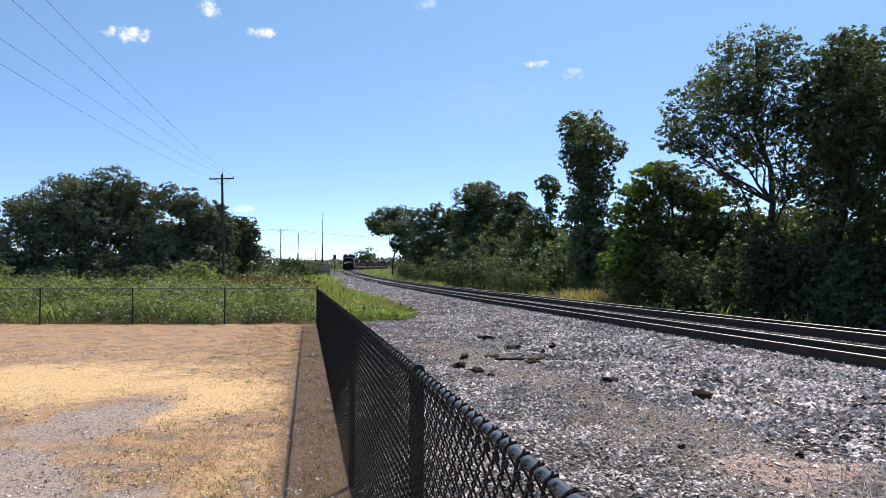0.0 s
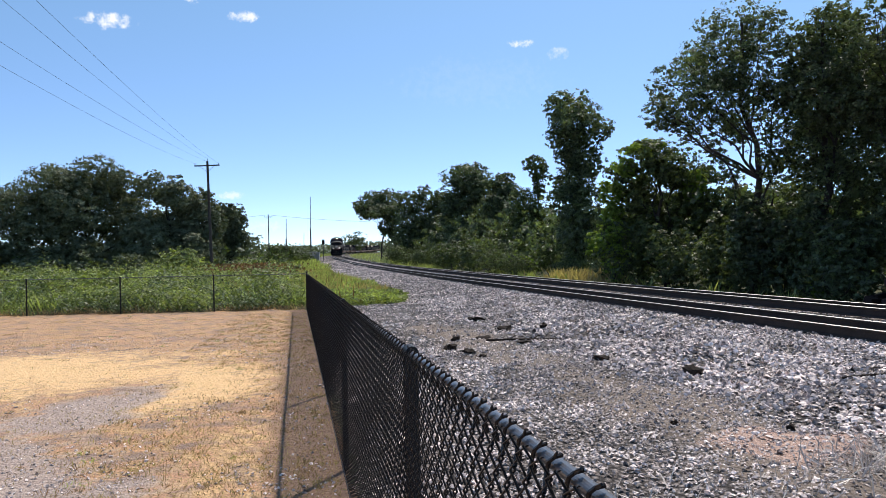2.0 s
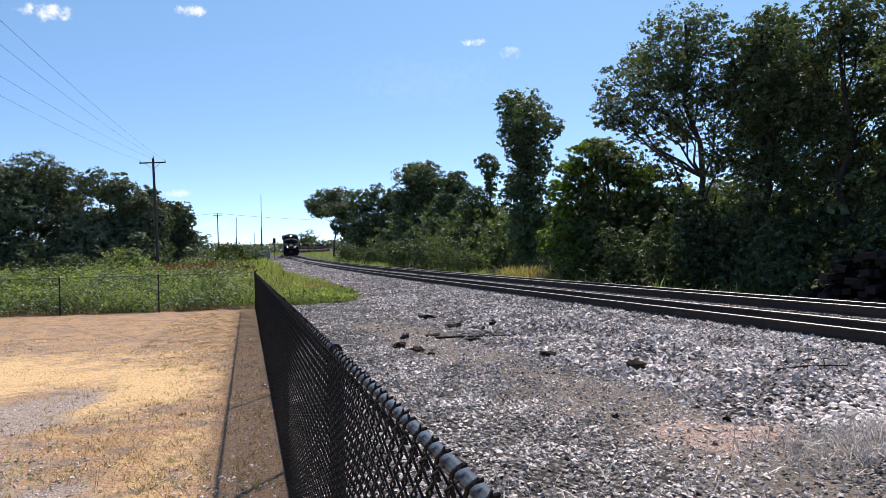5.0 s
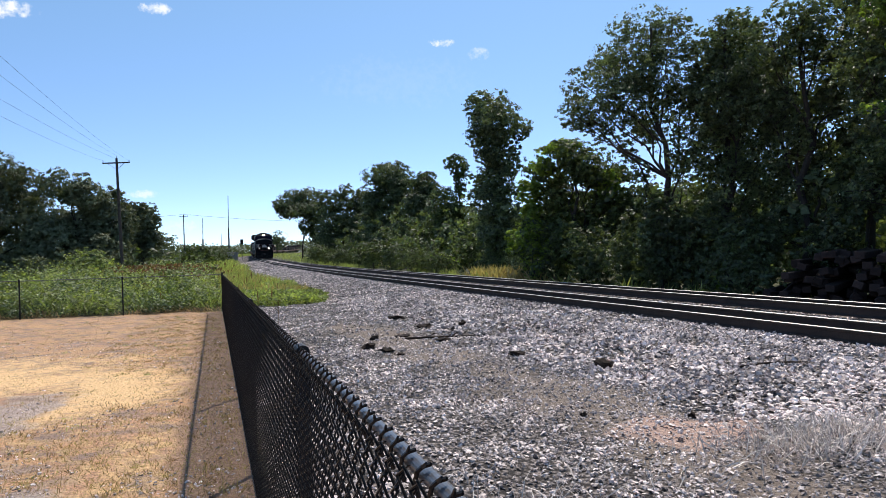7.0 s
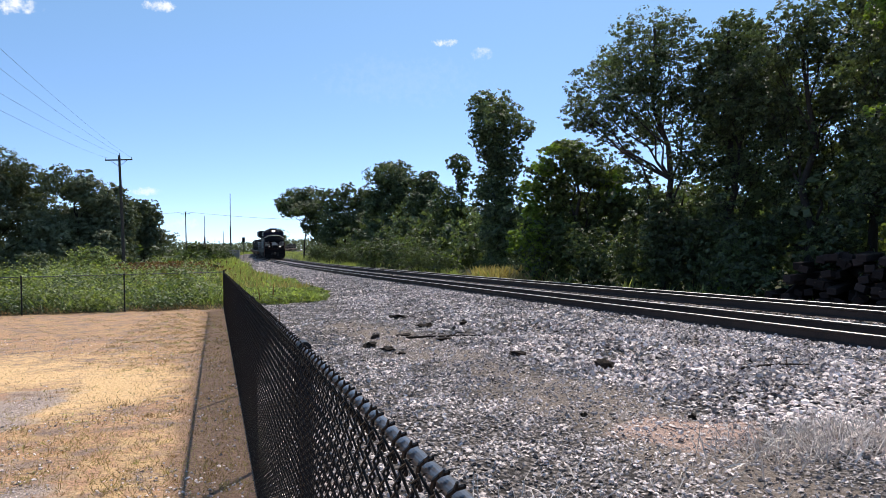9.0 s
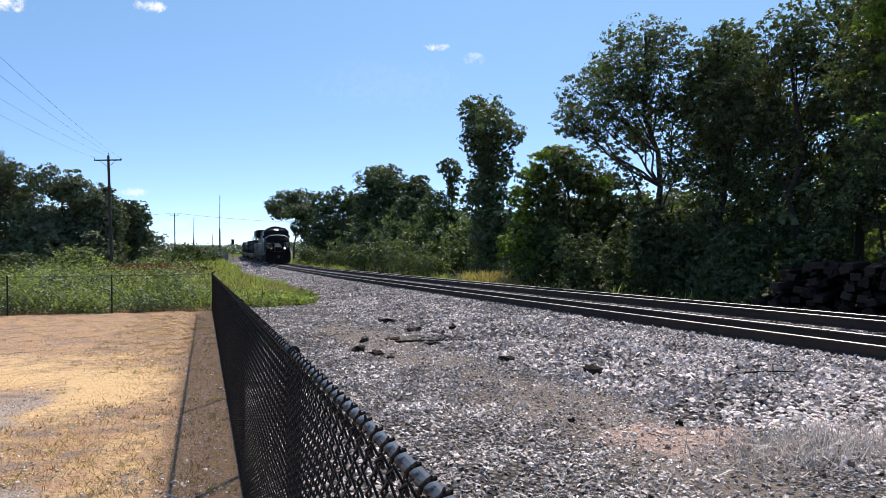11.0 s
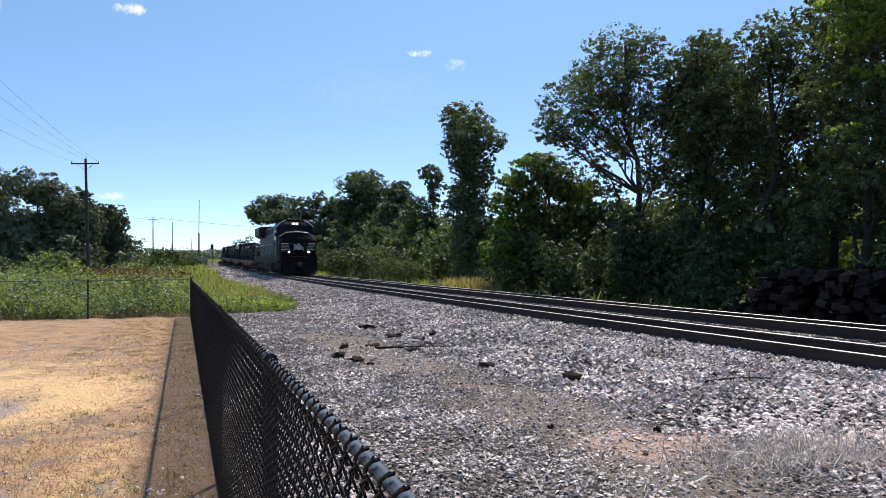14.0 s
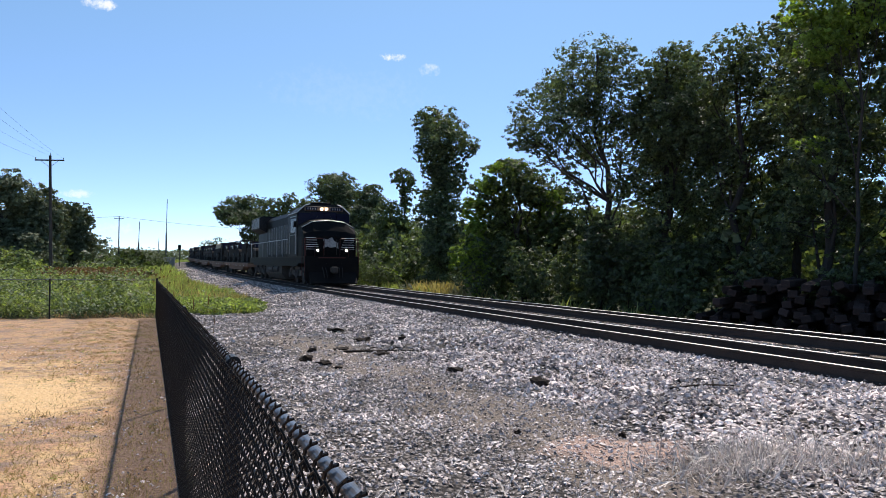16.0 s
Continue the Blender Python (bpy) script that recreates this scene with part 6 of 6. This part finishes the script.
for start, end in (((-21.2, 71.7, 10.7), (-9.9, 13.0, 9.1)), ((-22.3, 71.7, 11.2), (-10.8, 13.0, 9.0)), ((-22.3, 71.7, 10.9), (-12.4, 13.5, 8.6)), ((-23.4, 71.7, 10.7), (-12.2, 13.5, 7.7))):
    cable(start, end, 0.45, 0.006)
for dz in (12.2,):
    cable((-44.6, 194.8, dz), (30, 235, dz + 0.5), 2.2, 0.035)
    cable((-44.6, 194.8, dz), (-120, 160, dz - 1), 2.0, 0.03)


def mast(x, y, top, r, label, tip=1.0):
    g = gz(x, y)
    ob = thing("antenna_mast", label, "mast", pose(x, y, g), group="masts")
    bm = bmesh.new()
    limb(bm, [(0, 0, -0.5), (0, 0, (top - g) * 0.45)], r * 2.2, r * 2.0, 8)
    part("lower_section", bm, "wire", ob)
    bm = bmesh.new()
    limb(bm, [(0, 0, (top - g) * 0.44), (0.2, 0, top - g)], r, r * 0.8, 8)
    part("upper_section", bm, "wire", ob)


mast(-56.0, 329, 27.5, 0.16, "tall thin distant antenna mast")
mast(-67.3, 329, 17.5, 0.16, "thin distant antenna mast")
mast(-59.4, 330, 10.5, 0.12, "short thin distant mast")


def make_signal():
    x, y = -22.9, 150
    g = gz(x, y)
    ob = thing("railway_signal", "dark trackside railway signal on a post", "signal", pose(x, y, g))
    h = 4.2 - g
    bm = bmesh.new()
    tube(bm, (0, 0, -0.2), (0, 0, h), 0.07, sides=8)
    part("post", bm, "wire", ob)
    bm = bmesh.new()
    box(bm, 0, -0.15, h - 0.4, 0.55, 0.25, 1.0, 0.05)
    head = part("signal_head", bm, "loco_black", ob)
    for k in (-0.28, 0, 0.28):
        bm = bmesh.new()
        tube(bm, (0, -0.27, h - 0.4 + k), (0, -0.45, h - 0.37 + k), 0.1, sides=10, caps=False)
        part("hood", bm, "loco_black", head)
    for i, (dx, dy) in enumerate(((-1.6, -4), (-0.4, -7))):
        cx, cy = x + dx, y + dy
        cab = thing("signal_cabinet", "grey metal trackside signal cabinet", "cabinet", pose(cx, cy, gz(cx, cy)), group="signal cabinets")
        bm = bmesh.new()
        box(bm, 0, 0, 1.0, 1.3, 0.8, 1.9, 0.03)
        part("body", bm, "cabinet_grey", cab)
        bm = bmesh.new()
        box(bm, 0, 0, 1.98, 1.45, 0.95, 0.08, 0.02)
        part("roof", bm, "cabinet_grey", cab)
        bm = bmesh.new()
        box(bm, 0, -0.405, 1.0, 1.1, 0.02, 1.7, 0.005)
        part("door", bm, "cabinet_grey", cab)


make_signal()


def make_building():
    ob = thing("brick_building", "low dark red-brick building behind the oaks", "building", pose(-70.5, 108, gz(-70.5, 108)))
    bm = bmesh.new()
    box(bm, 0, 0, 1.4, 9.5, 6, 2.8)
    part("wall", bm, "brick", ob)
    bm = bmesh.new()
    box(bm, 0, 0, 2.87, 9.9, 6.4, 0.14, 0.02)
    part("roof", bm, "loco_grime", ob)


make_building()


# ---- stacked old ties beyond the track ----
def make_tie_pile():
    ob = thing("tie_pile", "pile of old dark timber railway ties beyond the track", "tie pile")
    bm = bmesh.new()
    box(bm, 0, 0, 0, 2.6, 0.23, 0.18, 0.02)
    proto = bpy.data.meshes.new("old_tie")
    bm.to_mesh(proto)
    bm.free()
    proto.materials.append(M["old_tie"])
    for row in range(8):
        for k in range(36 - row):
            y = 19.9 - 0.40 * k - row * (0.12 + 0.10 * random.random()) - 0.06 * row
            s = 5.6 + 0.05 * row + random.uniform(-0.3, 0.3)
            sl = float(np.polyval(SLOPE, y))
            x = float(track_x(y)) + s * 1.03
            if random.random() < 0.04:
                continue
            t = new("old_tie", proto)
            t.parent = ob
            t.matrix_local = pose(x + 0.6, y, gz(x, y) + 0.08 + 0.185 * row + random.uniform(-0.02, 0.03), random.gauss(0, 14), random.gauss(0, 5), 46 + random.gauss(0, 9))


make_tie_pile()


def make_debris():
    for x, y, w, h, lab in ((0.27, 11.75, 0.16, 0.10, "broken dark chunk of old tie on gravel"), (0.55, 11.4, 0.22, 0.05, "rotten dark wood fragment on gravel"),
                            (2.25, 14.5, 0.13, 0.10, "dark lump of debris on gravel"), (3.2, 8.8, 0.24, 0.10, "dark weathered wood chunk in ballast"), (0.95, 13.8, 0.3, 0.05, "flat rusty scrap lying on gravel"),
                            (1.6, 12.6, 0.28, 0.04, "flat weathered wood scrap lying on gravel"), (1.04, 17.4, 0.34, 0.07, "dark heap of rotten wood on gravel"),
                            (1.5, 15.3, 0.26, 0.06, "dark broken plank end on gravel"), (2.4, 10.3, 0.2, 0.05, "dark rotten wood fragment in ballast"), 
                            (0.4, 13.1, 0.12, 0.07, "small dark lump on gravel"), (0.75, 11.1, 0.12, 0.04, "splinter of rotten tie on gravel"), (2.05, 6.1, 0.05, 0.04, "small dark stone on gravel"), (3.0, 6.0, 0.06, 0.05, "small dark stone on gravel")):
        bm = bmesh.new()
        bmesh.ops.create_icosphere(bm, subdivisions=2, radius=0.7)
        for v in bm.verts:
            k = 1 + 0.9 * noise.noise(v.co * 2.6 + Vector((x, y, 0)))
            v.co = Vector((v.co.x * w * k, v.co.y * w * 0.7 * k, v.co.z * h * k))
        o = part("debris", bm, "charred")
        o.matrix_world = pose(x, y, gz(x, y) + h * 0.4, 0, 0, random.uniform(0, 180))
        tagged(o, lab, "debris", group="debris")


def fallen_branch(pts, r, label):
    bm = bmesh.new()
    limb(bm, [(x, y, gz(x, y) + 0.03) for x, y in pts], r, r * 0.5, 6)
    for i in (1, 2):
        x, y = pts[i]
        limb(bm, [(x, y, gz(x, y) + 0.03), (x + 0.12, y + 0.2, gz(x, y) + 0.07), (x + 0.3, y + 0.28, gz(x, y) + 0.04)], r * 0.6, r * 0.25, 5)
    tagged(part("fallen_branch", bm, "charred"), label, "branch", group="debris")


def dead_stalk(x, y, h):
    bm = bmesh.new()
    limb(bm, bent((x, y, gz(x, y) - 0.05), (x + 0.02, y, gz(x, y) + h), 4, 0.02), 0.008, 0.004, 5)
    for k in range(5):
        z = gz(x, y) + h * (0.45 + 0.11 * k)
        a = 2.4 * k
        limb(bm, [(x + 0.01, y, z), (x + 0.06 * math.cos(a), y + 0.06 * math.sin(a), z + 0.05)], 0.004, 0.002, 4)
    tagged(part("dead_stalk", bm, "rust_weed"), "thin dead brown weed stalk standing in gravel", "weed")


make_debris()
fallen_branch([(0.95, 13.0), (1.35, 12.85), (1.8, 12.95), (2.3, 12.8)], 0.022, "thin dark fallen branch lying on gravel")
fallen_branch([(4.2, 7.3), (4.5, 7.25), (4.8, 7.4), (5.1, 7.45)], 0.014, "thin grey fallen branch lying on ballast")
dead_stalk(-1.78, 17.3, 0.62)
make_stones()
make_train()


def motions():
    times = [i * 0.5 for i in range(33)]
    for ob, back, a, b, lift, sets, extra in MOVERS:
        rows = []
        for t in times:
            s = front_s(t) + back
            m = span_pose(s + a, s + b, lift)
            shift = (a - extra) if lift else a
            rows.append((t, m @ Matrix.Translation((0, shift, 0))))
        walk(ob, rows)
        for w in sets:
            home = w.location.copy()
            turn = SPEED / extra
            n = int(16.0 * turn / 1.4) + 1
            walk(w, [(16.0 * i / n, Matrix.Translation(home) @ Matrix.Rotation(-turn * 16.0 * i / n, 4, "X")) for i in range(n + 1)])


motions()
